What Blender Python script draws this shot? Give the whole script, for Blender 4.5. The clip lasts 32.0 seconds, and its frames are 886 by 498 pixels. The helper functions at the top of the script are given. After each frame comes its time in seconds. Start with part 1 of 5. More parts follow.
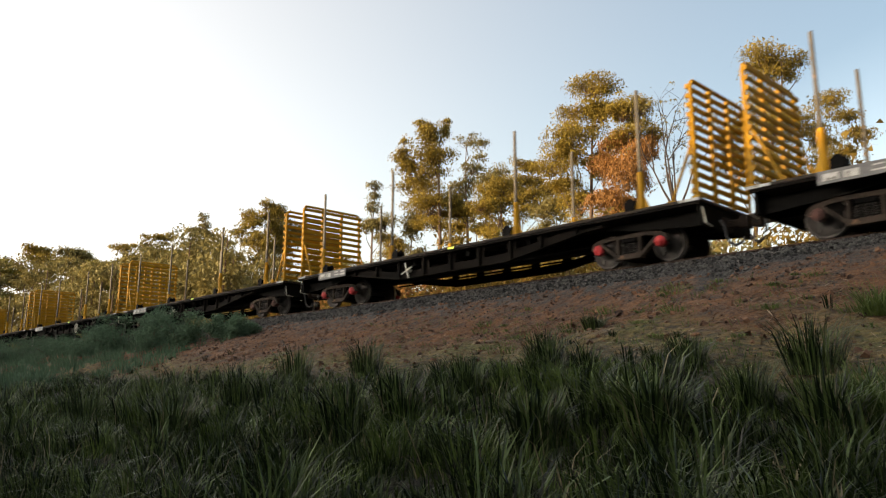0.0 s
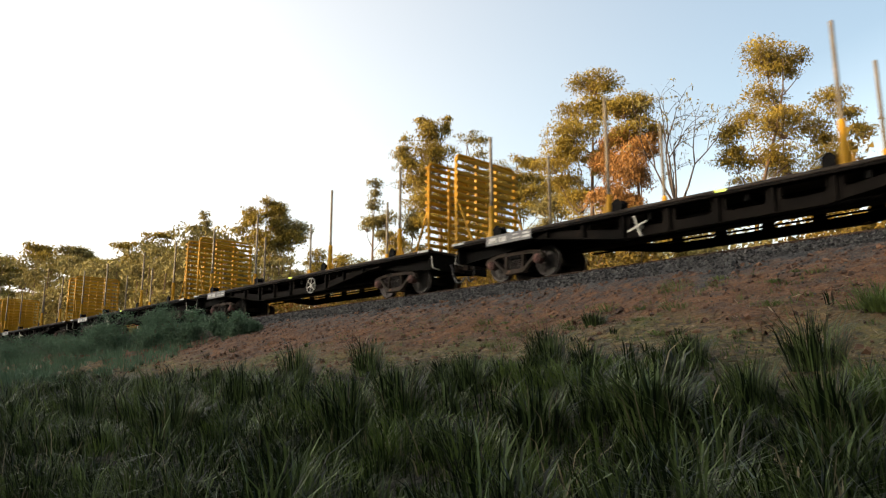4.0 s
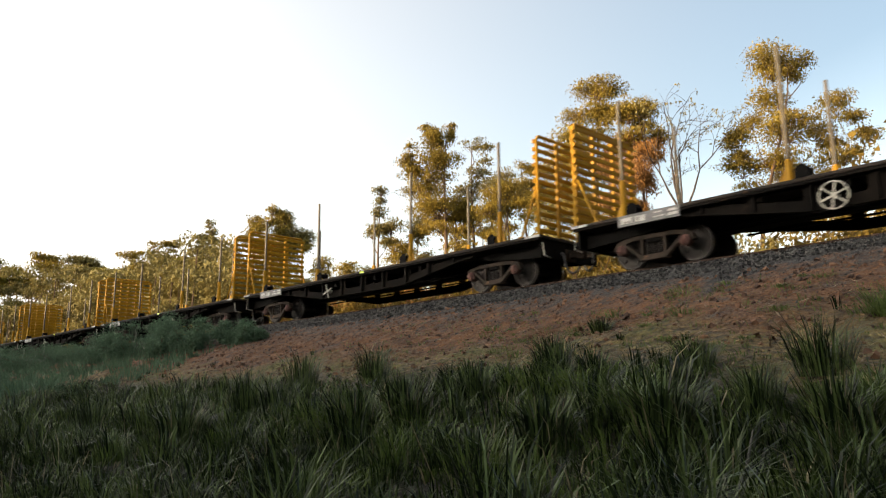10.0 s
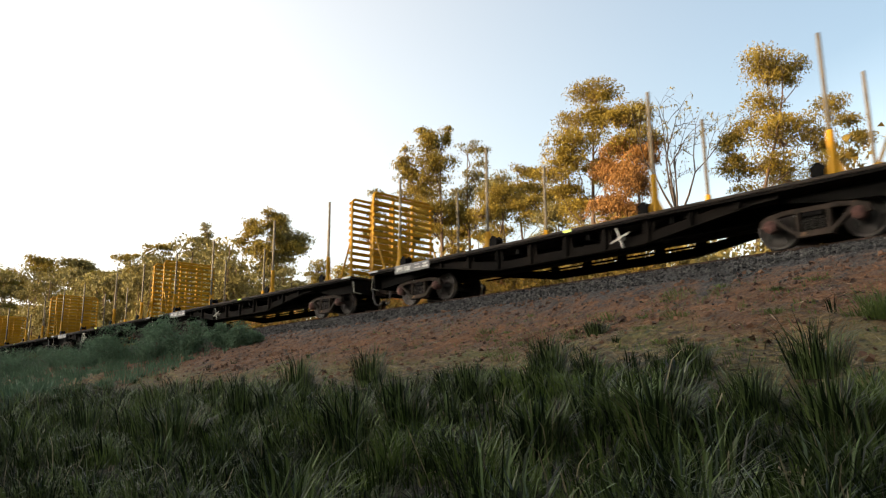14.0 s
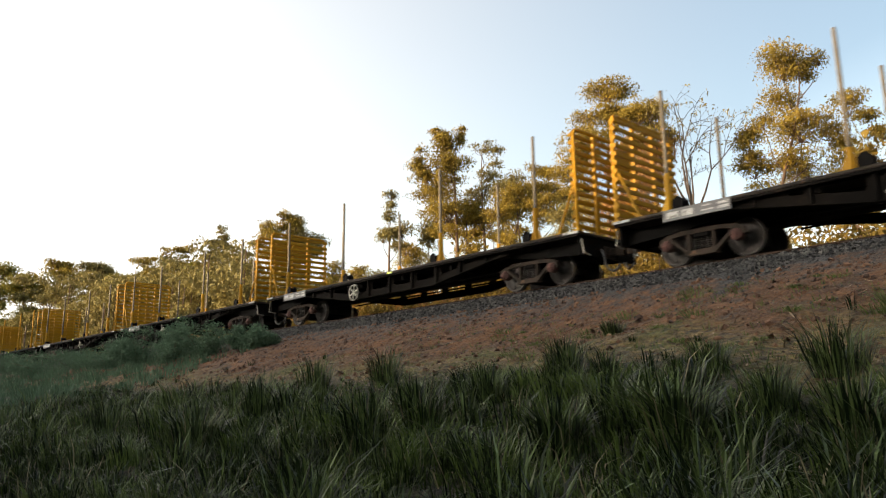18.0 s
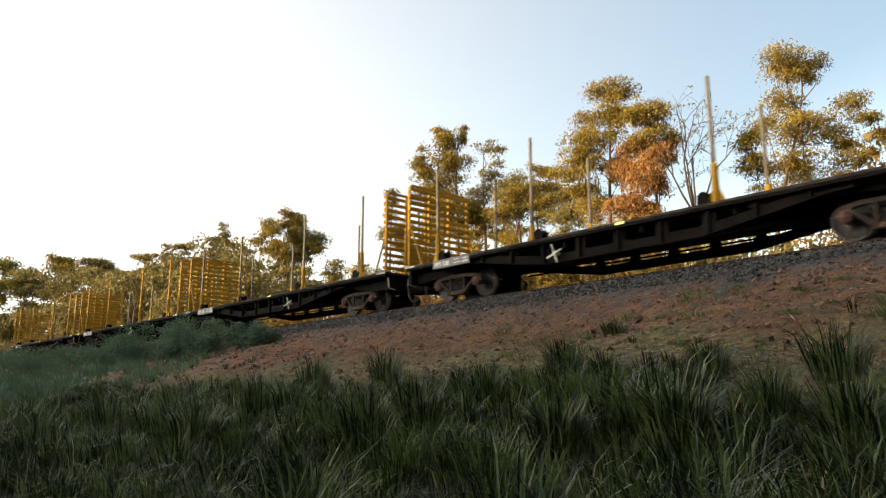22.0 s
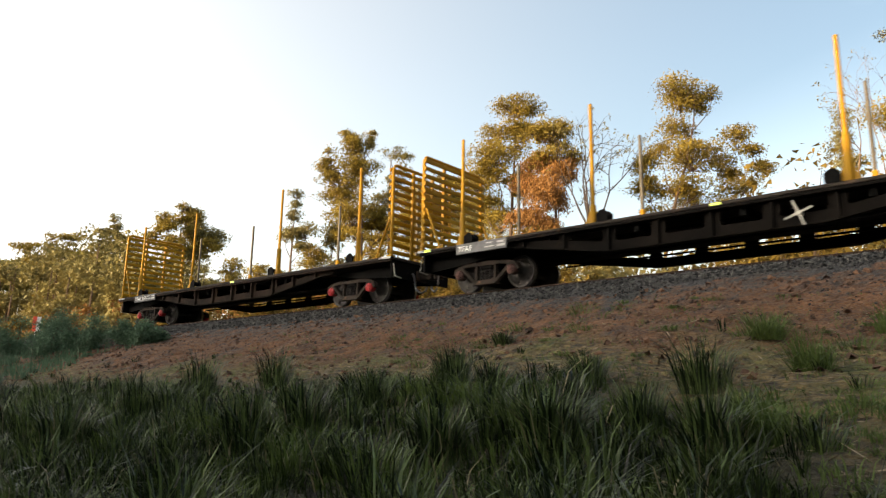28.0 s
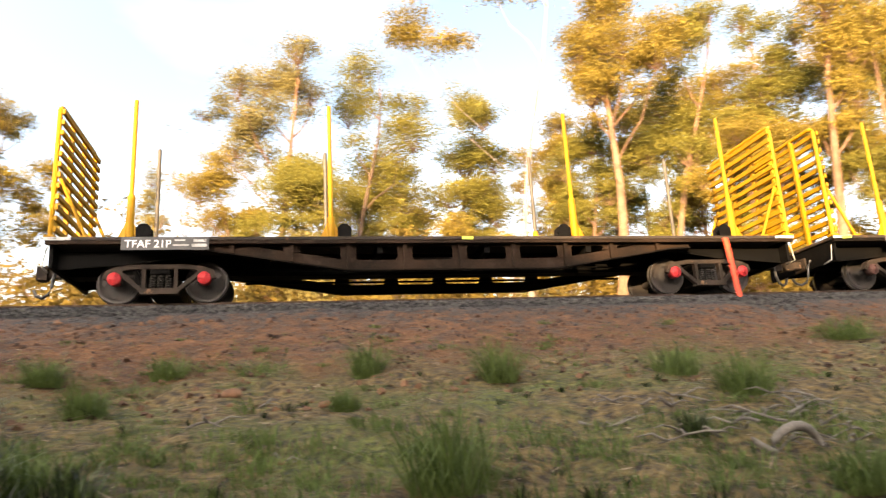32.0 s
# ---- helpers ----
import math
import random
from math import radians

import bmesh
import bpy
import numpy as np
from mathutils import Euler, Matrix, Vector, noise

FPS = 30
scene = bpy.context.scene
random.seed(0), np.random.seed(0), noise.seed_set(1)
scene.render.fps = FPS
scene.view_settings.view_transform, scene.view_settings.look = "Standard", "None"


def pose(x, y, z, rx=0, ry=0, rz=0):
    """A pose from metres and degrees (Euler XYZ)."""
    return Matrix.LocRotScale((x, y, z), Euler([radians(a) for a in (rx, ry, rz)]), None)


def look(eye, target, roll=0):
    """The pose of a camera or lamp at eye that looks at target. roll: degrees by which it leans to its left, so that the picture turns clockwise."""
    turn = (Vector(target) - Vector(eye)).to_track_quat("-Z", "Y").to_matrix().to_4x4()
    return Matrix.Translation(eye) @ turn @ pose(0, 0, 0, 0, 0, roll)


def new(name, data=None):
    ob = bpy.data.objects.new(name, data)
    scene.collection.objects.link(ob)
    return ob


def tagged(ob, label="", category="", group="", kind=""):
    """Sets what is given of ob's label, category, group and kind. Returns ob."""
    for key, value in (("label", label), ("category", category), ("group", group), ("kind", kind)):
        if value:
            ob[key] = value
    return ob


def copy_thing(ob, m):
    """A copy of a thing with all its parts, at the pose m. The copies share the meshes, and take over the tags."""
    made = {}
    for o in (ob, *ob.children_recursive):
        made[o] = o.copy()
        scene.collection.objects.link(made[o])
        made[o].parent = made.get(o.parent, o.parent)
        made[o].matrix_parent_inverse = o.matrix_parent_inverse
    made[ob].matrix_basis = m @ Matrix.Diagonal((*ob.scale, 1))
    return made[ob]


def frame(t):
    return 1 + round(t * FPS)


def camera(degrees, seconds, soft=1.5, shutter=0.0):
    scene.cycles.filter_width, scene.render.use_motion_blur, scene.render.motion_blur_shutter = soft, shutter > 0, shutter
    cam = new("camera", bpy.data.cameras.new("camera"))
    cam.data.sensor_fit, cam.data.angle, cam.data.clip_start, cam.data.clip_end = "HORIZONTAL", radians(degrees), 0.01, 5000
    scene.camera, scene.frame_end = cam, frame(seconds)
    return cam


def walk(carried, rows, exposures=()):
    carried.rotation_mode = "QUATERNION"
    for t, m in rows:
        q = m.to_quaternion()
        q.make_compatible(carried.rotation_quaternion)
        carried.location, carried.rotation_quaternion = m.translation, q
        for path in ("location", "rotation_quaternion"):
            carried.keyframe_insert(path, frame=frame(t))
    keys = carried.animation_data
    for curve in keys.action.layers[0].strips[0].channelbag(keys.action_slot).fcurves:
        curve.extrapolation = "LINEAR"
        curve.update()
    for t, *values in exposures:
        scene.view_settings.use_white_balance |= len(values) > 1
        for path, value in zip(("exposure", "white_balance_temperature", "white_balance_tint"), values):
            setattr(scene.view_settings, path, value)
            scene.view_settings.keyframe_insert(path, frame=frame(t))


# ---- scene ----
cam = camera(62.59, 32.0, soft=1.2, shutter=0.4)
PATH = [
    (0.0, pose(0.000, -0.000, 1.5, 100.83, -0.08, 0.10)),
    (0.5, pose(0.000, -0.000, 1.5, 100.81, -0.09, 0.15)),
    (1.0, pose(0.000, -0.000, 1.5, 100.83, -0.29, 0.12)),
    (1.5, pose(0.000, -0.000, 1.5, 100.82, -0.39, 0.09)),
    (2.0, pose(0.000, -0.000, 1.5, 100.80, -0.45, 0.11)),
    (2.5, pose(0.000, -0.000, 1.5, 100.78, -0.30, 0.14)),
    (3.0, pose(0.000, -0.000, 1.5, 100.69, -0.21, 0.19)),
    (3.5, pose(0.000, -0.000, 1.5, 100.66, -0.07, 0.20)),
    (5.5, pose(0.000, -0.000, 1.5, 100.53, 0.28, 0.11)),
    (6.0, pose(0.000, -0.000, 1.5, 100.52, 0.43, 0.07)),
    (6.5, pose(0.000, -0.000, 1.5, 100.57, 0.36, 0.01)),
    (7.0, pose(0.000, -0.000, 1.5, 100.61, 0.32, 0.01)),
    (7.5, pose(0.000, -0.000, 1.5, 100.61, 0.34, 0.05)),
    (8.0, pose(0.000, -0.000, 1.5, 100.70, 0.24, 0.13)),
    (8.5, pose(0.000, -0.000, 1.5, 100.79, 0.43, 0.29)),
    (9.0, pose(0.000, -0.000, 1.5, 100.88, 0.68, 0.48)),
    (9.5, pose(0.000, -0.000, 1.5, 101.05, 0.41, 0.60)),
    (10.0, pose(0.000, -0.000, 1.5, 101.18, 0.35, 0.69)),
    (10.5, pose(0.000, -0.000, 1.5, 101.28, 0.47, 0.71)),
    (11.0, pose(0.000, -0.000, 1.5, 101.35, 0.69, 0.72)),
    (11.5, pose(0.000, -0.000, 1.5, 101.45, 0.71, 0.66)),
    (12.0, pose(0.000, -0.000, 1.5, 101.42, 0.75, 0.57)),
    (12.5, pose(0.000, -0.000, 1.5, 101.50, 0.62, 0.49)),
    (13.0, pose(0.000, -0.000, 1.5, 101.46, 0.74, 0.41)),
    (13.5, pose(0.000, -0.000, 1.5, 101.42, 0.45, 0.31)),
    (15.5, pose(0.000, -0.000, 1.5, 101.40, 0.42, 0.57)),
    (16.0, pose(0.000, -0.000, 1.5, 101.51, 0.59, 1.04)),
    (16.5, pose(0.000, -0.000, 1.5, 101.55, 0.58, 1.26)),
    (17.0, pose(0.000, -0.000, 1.5, 101.58, 0.51, 1.39)),
    (17.5, pose(0.000, -0.000, 1.5, 101.55, 0.62, 1.50)),
    (18.0, pose(0.000, -0.000, 1.5, 101.45, 0.67, 1.63)),
    (18.5, pose(0.000, -0.000, 1.5, 101.44, 0.70, 1.75)),
    (19.0, pose(0.000, -0.000, 1.5, 101.44, 0.79, 1.80)),
    (19.5, pose(0.000, -0.000, 1.5, 101.51, 0.90, 1.97)),
    (20.0, pose(0.000, -0.000, 1.5, 101.56, 0.46, 1.98)),
    (20.5, pose(0.000, -0.000, 1.5, 101.58, 0.43, 1.94)),
    (21.0, pose(0.000, -0.000, 1.5, 101.56, 0.38, 1.83)),
    (21.5, pose(0.000, -0.000, 1.5, 101.50, 0.25, 1.65)),
    (22.0, pose(0.000, -0.000, 1.5, 101.38, 0.13, 1.60)),
    (22.5, pose(0.000, -0.000, 1.5, 101.35, 0.01, 1.58)),
    (23.0, pose(0.000, -0.000, 1.5, 101.27, 0.09, 1.69)),
    (23.5, pose(0.000, -0.000, 1.5, 101.21, -0.21, 1.61)),
    (24.0, pose(0.000, -0.000, 1.5, 101.10, -0.32, 1.49)),
    (24.5, pose(0.000, -0.000, 1.5, 100.96, -0.35, 1.38)),
    (26.5, pose(0.068, -0.040, 1.5, 100.98, -1.71, -0.77)),
    (27.0, pose(0.085, -0.050, 1.5, 101.26, -1.47, -2.12)),
    (27.5, pose(0.102, -0.060, 1.5, 101.61, -1.17, -4.14)),
    (28.0, pose(0.119, -0.070, 1.5, 101.93, -1.08, -6.30)),
    (28.5, pose(0.136, -0.080, 1.5, 102.36, -0.61, -9.11)),
    (29.0, pose(0.153, -0.090, 1.5, 102.72, -0.05, -12.34)),
    (29.5, pose(0.170, -0.100, 1.5, 103.10, 0.34, -15.42)),
    (30.0, pose(0.170, -0.100, 1.5, 103.65, 0.60, -20.53)),
    (30.5, pose(0.170, -0.100, 1.5, 104.26, 0.77, -27.73)),
    (31.0, pose(0.170, -0.100, 1.5, 104.69, 1.56, -36.68)),
    (31.5, pose(0.170, -0.100, 1.5, 105.07, 1.72, -48.27)),
    (32.0, pose(0.170, -0.100, 1.5, 104.74, 2.89, -58.04)),
]
EXPOSURES = [(0.0, 1.13, 7200, 12), (1.0, 1.3, 7200, 12), (28.0, 1.36, 7150, 11), (30.0, 1.72, 7250, 16), (31.0, 1.92, 7350, 18), (32.0, 2.25, 7500, 18)]
walk(cam, PATH, EXPOSURES)

# ---- light ----
SUN_YAW, SUN_UP = 106.0, 8.5        # degrees: yaw to the left of +y, height
world = bpy.data.worlds.new("sky")
world.use_nodes = True
scene.world = world
wn = world.node_tree.nodes
sky = wn.new("ShaderNodeTexSky")
sky.sky_type = "NISHITA"
sky.sun_disc = False
sky.sun_elevation = radians(SUN_UP)
sky.sun_rotation = radians(-SUN_YAW)
sky.altitude, sky.air_density, sky.dust_density, sky.ozone_density = 200, 1.0, 3.0, 1.0
wn["Background"].inputs["Strength"].default_value = 0.15
# thin haze that whitens the sky towards the sun, with faint wisps of cirrus
wl = world.node_tree.links
sky_at = wn.new("ShaderNodeTexCoord")
to_sun = wn.new("ShaderNodeVectorMath")
to_sun.operation = "DOT_PRODUCT"
to_sun.inputs[1].default_value = (-math.sin(radians(SUN_YAW)), math.cos(radians(SUN_YAW)), 0.15)
wl.new(sky_at.outputs["Generated"], to_sun.inputs[0])
glow = wn.new("ShaderNodeMapRange")
glow.interpolation_type = "SMOOTHSTEP"
glow.inputs["From Min"].default_value, glow.inputs["From Max"].default_value = -0.78, 0.28
wl.new(to_sun.outputs["Value"], glow.inputs["Value"])
stretch = wn.new("ShaderNodeMapping")
stretch.inputs["Scale"].default_value = (1.2, 3.0, 5.0)
stretch.inputs["Rotation"].default_value = (0.4, 0.2, 0.7)
wl.new(sky_at.outputs["Generated"], stretch.inputs["Vector"])
wisp = wn.new("ShaderNodeTexNoise")
wisp.inputs["Scale"].default_value, wisp.inputs["Detail"].default_value = 1.3, 5
wl.new(stretch.outputs["Vector"], wisp.inputs["Vector"])
cirrus = wn.new("ShaderNodeMapRange")
cirrus.inputs["From Min"].default_value, cirrus.inputs["From Max"].default_value = 0.45, 0.75
cirrus.inputs["To Max"].default_value = 0.3
wl.new(wisp.outputs["Fac"], cirrus.inputs["Value"])
veil = wn.new("ShaderNodeMath")
veil.operation = "MAXIMUM"
wl.new(glow.outputs["Result"], veil.inputs[0])
wl.new(cirrus.outputs["Result"], veil.inputs[1])
up = wn.new("ShaderNodeSeparateXYZ")
wl.new(sky_at.outputs["Generated"], up.inputs[0])
low_haze = wn.new("ShaderNodeMapRange")
low_haze.interpolation_type = "SMOOTHSTEP"
low_haze.inputs["From Min"].default_value, low_haze.inputs["From Max"].default_value = 0.5, 0.05
low_haze.inputs["To Max"].default_value = 0.55
wl.new(up.outputs["Z"], low_haze.inputs["Value"])
thick_veil = wn.new("ShaderNodeMath")
thick_veil.operation = "MAXIMUM"
wl.new(veil.outputs[0], thick_veil.inputs[0])
wl.new(low_haze.outputs["Result"], thick_veil.inputs[1])
veil = thick_veil
pale = wn.new("ShaderNodeHueSaturation")
for slot, least, most in (("Saturation", 1.0, 0.3), ("Value", 1.0, 2.0)):
    amount = wn.new("ShaderNodeMapRange")
    amount.inputs["To Min"].default_value, amount.inputs["To Max"].default_value = least, most
    wl.new(veil.outputs[0], amount.inputs["Value"])
    wl.new(amount.outputs["Result"], pale.inputs[slot])
wl.new(sky.outputs["Color"], pale.inputs["Color"])
wl.new(pale.outputs["Color"], wn["Background"].inputs["Color"])
sun = new("sun", bpy.data.lights.new("sun", "SUN"))
sun.data.energy, sun.data.angle, sun.data.color = 5.0, radians(0.6), (1.0, 0.74, 0.42)
sx, sy = -math.sin(radians(SUN_YAW)), math.cos(radians(SUN_YAW))
sun.matrix_world = look((sx * 80, sy * 80, 80 * math.tan(radians(SUN_UP)) + 5), (0, 0, 5))


# ---- materials ----
def material(name, low, high, scale=4.0, rough=0.7, metal=0.0, bump=0.2, fine=40.0, wear=None, wear_at=0.62, vary=0.0, coords="Object", shine=0.5, island=0.0):
    """A surface of two colours mixed by noise at two scales, with fine relief and patches of wear."""
    m = bpy.data.materials.new(name)
    m.use_nodes = True
    n, l = m.node_tree.nodes, m.node_tree.links
    b = n["Principled BSDF"]
    tc = n.new("ShaderNodeTexCoord")
    big = n.new("ShaderNodeTexNoise")
    big.inputs["Scale"].default_value, big.inputs["Detail"].default_value = scale, 6
    small_noise = n.new("ShaderNodeTexNoise")
    small_noise.inputs["Scale"].default_value, small_noise.inputs["Detail"].default_value = fine, 4
    for t in (big, small_noise):
        l.new(tc.outputs[coords], t.inputs["Vector"])
    add = n.new("ShaderNodeMath")
    add.operation = "MULTIPLY_ADD"
    add.inputs[1].default_value, add.inputs[2].default_value = 0.45, 0.0
    l.new(small_noise.outputs["Fac"], add.inputs[0])
    l.new(big.outputs["Fac"], add.inputs[2])
    if island:
        geo = n.new("ShaderNodeNewGeometry")
        own = n.new("ShaderNodeMath")
        own.operation = "MULTIPLY_ADD"
        own.inputs[1].default_value = 1.0
        centred = n.new("ShaderNodeMapRange")
        centred.inputs["To Min"].default_value, centred.inputs["To Max"].default_value = -island / 2, island / 2
        l.new(geo.outputs["Random Per Island"], centred.inputs["Value"])
        l.new(centred.outputs["Result"], own.inputs[0])
        l.new(add.outputs[0], own.inputs[2])
        add = own
    ramp = n.new("ShaderNodeValToRGB")
    ramp.color_ramp.elements[0].position, ramp.color_ramp.elements[0].color = 0.5, (*low, 1)
    ramp.color_ramp.elements[1].position, ramp.color_ramp.elements[1].color = 0.95, (*high, 1)
    l.new(add.outputs[0], ramp.inputs["Fac"])
    colour = ramp.outputs["Color"]
    if wear:
        spot = n.new("ShaderNodeTexNoise")
        spot.inputs["Scale"].default_value, spot.inputs["Detail"].default_value = scale * 2.7, 8
        l.new(tc.outputs[coords], spot.inputs["Vector"])
        edge = n.new("ShaderNodeMapRange")
        edge.inputs["From Min"].default_value, edge.inputs["From Max"].default_value = wear_at, wear_at + 0.08
        l.new(spot.outputs["Fac"], edge.inputs["Value"])
        mix = n.new("ShaderNodeMixRGB")
        mix.inputs["Color2"].default_value = (*wear, 1)
        l.new(edge.outputs["Result"], mix.inputs["Fac"])
        l.new(colour, mix.inputs["Color1"])
        colour = mix.outputs["Color"]
    if vary:
        info = n.new("ShaderNodeObjectInfo")
        rng = n.new("ShaderNodeMapRange")
        rng.inputs["To Min"].default_value, rng.inputs["To Max"].default_value = 1 - vary, 1 + vary
        l.new(info.outputs["Random"], rng.inputs["Value"])
        hsv = n.new("ShaderNodeHueSaturation")
        l.new(rng.outputs["Result"], hsv.inputs["Value"])
        l.new(colour, hsv.inputs["Color"])
        colour = hsv.outputs["Color"]
    l.new(colour, b.inputs["Base Color"])
    b.inputs["Roughness"].default_value, b.inputs["Metallic"].default_value = rough, metal
    b.inputs["Specular IOR Level"].default_value = shine
    if bump:
        bp = n.new("ShaderNodeBump")
        bp.inputs["Strength"].default_value, bp.inputs["Distance"].default_value = bump, 0.02
        l.new(small_noise.outputs["Fac"], bp.inputs["Height"])
        l.new(bp.outputs["Normal"], b.inputs["Normal"])
    return m


def leafy(name, low, high, glow=0.35, rough=0.55, spread=0.5, shine=0.15, start=0.15, own=0.42):
    """Leaves or blades: a colour of its own for each loose piece, part of the light let through."""
    m = bpy.data.materials.new(name)
    m.use_nodes = True
    n, l = m.node_tree.nodes, m.node_tree.links
    b = n["Principled BSDF"]
    geo = n.new("ShaderNodeNewGeometry")
    tc = n.new("ShaderNodeTexCoord")
    noi = n.new("ShaderNodeTexNoise")
    noi.inputs["Scale"].default_value = spread
    l.new(tc.outputs["Object"], noi.inputs["Vector"])
    mixv = n.new("ShaderNodeMath")
    mixv.operation = "MULTIPLY_ADD"
    mixv.inputs[1].default_value = own
    l.new(geo.outputs["Random Per Island"], mixv.inputs[0])
    half = n.new("ShaderNodeMath")
    half.operation = "MULTIPLY"
    half.inputs[1].default_value = 1.06 - own
    l.new(noi.outputs["Fac"], half.inputs[0])
    l.new(half.outputs[0], mixv.inputs[2])
    ramp = n.new("ShaderNodeValToRGB")
    ramp.color_ramp.elements[0].position, ramp.color_ramp.elements[0].color = start, (*low, 1)
    ramp.color_ramp.elements[1].position, ramp.color_ramp.elements[1].color = 0.8, (*high, 1)
    l.new(mixv.outputs[0], ramp.inputs["Fac"])
    l.new(ramp.outputs["Color"], b.inputs["Base Color"])
    b.inputs["Roughness"].default_value = rough
    b.inputs["Specular IOR Level"].default_value = shine
    tr = n.new("ShaderNodeBsdfTranslucent")
    l.new(ramp.outputs["Color"], tr.inputs["Color"])
    mx = n.new("ShaderNodeMixShader")
    mx.inputs["Fac"].default_value = glow
    l.new(b.outputs[0], mx.inputs[1])
    l.new(tr.outputs[0], mx.inputs[2])
    l.new(mx.outputs[0], n["Material Output"].inputs["Surface"])
    return m


M_BLACK = material("black_paint", (0.0015, 0.0015, 0.0015), (0.004, 0.0036, 0.003), 1.5, 0.7, 0, 0.15, 30, (0.014, 0.009, 0.006), 0.64, shine=0.04)
M_SIDE = material("dusty_black_paint", (0.0016, 0.0014, 0.0012), (0.007, 0.0054, 0.004), 1.2, 0.8, 0, 0.15, 25, (0.03, 0.019, 0.012), 0.64, shine=0.05)
M_DECK = material("deck_steel", (0.01, 0.008, 0.006), (0.035, 0.026, 0.02), 1.0, 0.85, 0.0, 0.3, 30, (0.07, 0.038, 0.02), 0.6, shine=0.2)
M_YELLOW = material("yellow_paint", (0.2, 0.1, 0.003), (0.28, 0.145, 0.004), 2.0, 0.55, 0, 0.08, 40, (0.15, 0.07, 0.02), 0.68, vary=0.12, shine=0.15)
M_TUBE = material("weathered_galvanised_tube", (0.03, 0.025, 0.016), (0.07, 0.056, 0.034), 3.0, 0.6, 0.1, 0.1, 50, (0.22, 0.13, 0.07), 0.66)
M_CAST = material("dusty_cast_steel", (0.008, 0.0065, 0.005), (0.038, 0.027, 0.02), 3.0, 0.85, 0.0, 0.25, 40, (0.12, 0.07, 0.04), 0.64, shine=0.15)
M_WHEEL = material("wheel_steel", (0.012, 0.011, 0.01), (0.04, 0.034, 0.03), 4.0, 0.6, 0.1, 0.15, 30, shine=0.25)
M_TREAD = material("polished_tread", (0.25, 0.24, 0.23), (0.38, 0.37, 0.35), 4.0, 0.3, 0.9, 0.03, 60)
M_RED = material("red_bearing_cap", (0.2, 0.008, 0.011), (0.35, 0.017, 0.019), 6.0, 0.5, 0, 0.05, 40, (0.12, 0.04, 0.03), 0.64, shine=0.3)
M_GREYCAP = material("grimy_bearing_cap", (0.025, 0.014, 0.012), (0.085, 0.038, 0.03), 6.0, 0.75, 0, 0.1, 40, shine=0.2)
M_WHITE = material("white_paint", (0.55, 0.54, 0.5), (0.78, 0.77, 0.73), 5.0, 0.55, 0, 0.05, 40, (0.25, 0.22, 0.18), 0.66)
M_CHALK = material("faded_white_paint", (0.2, 0.2, 0.19), (0.4, 0.39, 0.36), 5.0, 0.7, 0, 0.05, 40, (0.06, 0.05, 0.04), 0.56)
M_CREAM = material("dirty_cream_paint", (0.22, 0.21, 0.17), (0.42, 0.4, 0.33), 5.0, 0.65, 0, 0.05, 40, (0.08, 0.06, 0.045), 0.6)
# dusty web paint with the low sun's warm brown put into its colour
M_WEB = material("sunlit_dusty_web", (0.004, 0.003, 0.002), (0.022, 0.0125, 0.0075), 1.4, 0.85, 0, 0.2, 25, (0.02, 0.013, 0.009), 0.6, shine=0.1)
M_DARKPANEL = material("dark_label_panel", (0.012, 0.012, 0.012), (0.03, 0.03, 0.028), 5.0, 0.6, 0, 0.05, 40)
M_PANEL = material("grey_label_panel", (0.055, 0.055, 0.054), (0.11, 0.108, 0.103), 5.0, 0.6, 0, 0.05, 40)
M_TAG = material("reflective_yellow_tag", (0.55, 0.75, 0.03), (0.7, 0.9, 0.05), 8.0, 0.3, 0, 0.0, 40)
M_RUBBER = material("black_rubber_hose", (0.012, 0.012, 0.012), (0.03, 0.03, 0.03), 8.0, 0.5, 0, 0.1, 60)
M_RAIL = material("rusty_rail_steel", (0.025, 0.017, 0.013), (0.06, 0.04, 0.03), 6.0, 0.85, 0.0, 0.15, 60, shine=0.05)
M_SLEEPER = material("grey_timber_sleeper", (0.1, 0.085, 0.07), (0.2, 0.17, 0.14), 5.0, 0.9, 0, 0.4, 30, vary=0.2)
M_STONE = material("blue_metal_ballast", (0.013, 0.013, 0.013), (0.066, 0.064, 0.06), 9.0, 0.85, 0, 0.3, 60, (0.2, 0.12, 0.08), 0.7, shine=0.25, island=0.7)
M_BARK = material("eucalypt_bark", (0.035, 0.025, 0.018), (0.13, 0.085, 0.055), 1.2, 0.85, 0, 0.35, 12, (0.1, 0.055, 0.032), 0.58, shine=0.2)
M_PALEBARK = material("pale_smooth_bark", (0.075, 0.043, 0.026), (0.21, 0.125, 0.072), 1.2, 0.8, 0, 0.25, 12, (0.12, 0.06, 0.032), 0.56, shine=0.2)
M_GHOSTBARK = material("white_smooth_bark", (0.1, 0.075, 0.055), (0.24, 0.19, 0.15), 1.2, 0.75, 0, 0.2, 12, (0.3, 0.22, 0.16), 0.64)
M_DEADBARK = material("dead_grey_bark", (0.018, 0.014, 0.012), (0.06, 0.045, 0.036), 1.2, 0.9, 0, 0.25, 12)
M_DEADWOOD = material("bleached_dead_wood", (0.06, 0.05, 0.041), (0.19, 0.168, 0.142), 6.0, 0.85, 0, 0.3, 40)
M_MARKER_RED = material("red_marker_paint", (0.62, 0.05, 0.02), (0.75, 0.08, 0.03), 5.0, 0.5, 0, 0.03, 40)
M_ROCK = material("earthy_rock", (0.03, 0.014, 0.007), (0.145, 0.07, 0.034), 5.0, 0.9, 0, 0.4, 30, island=0.4)
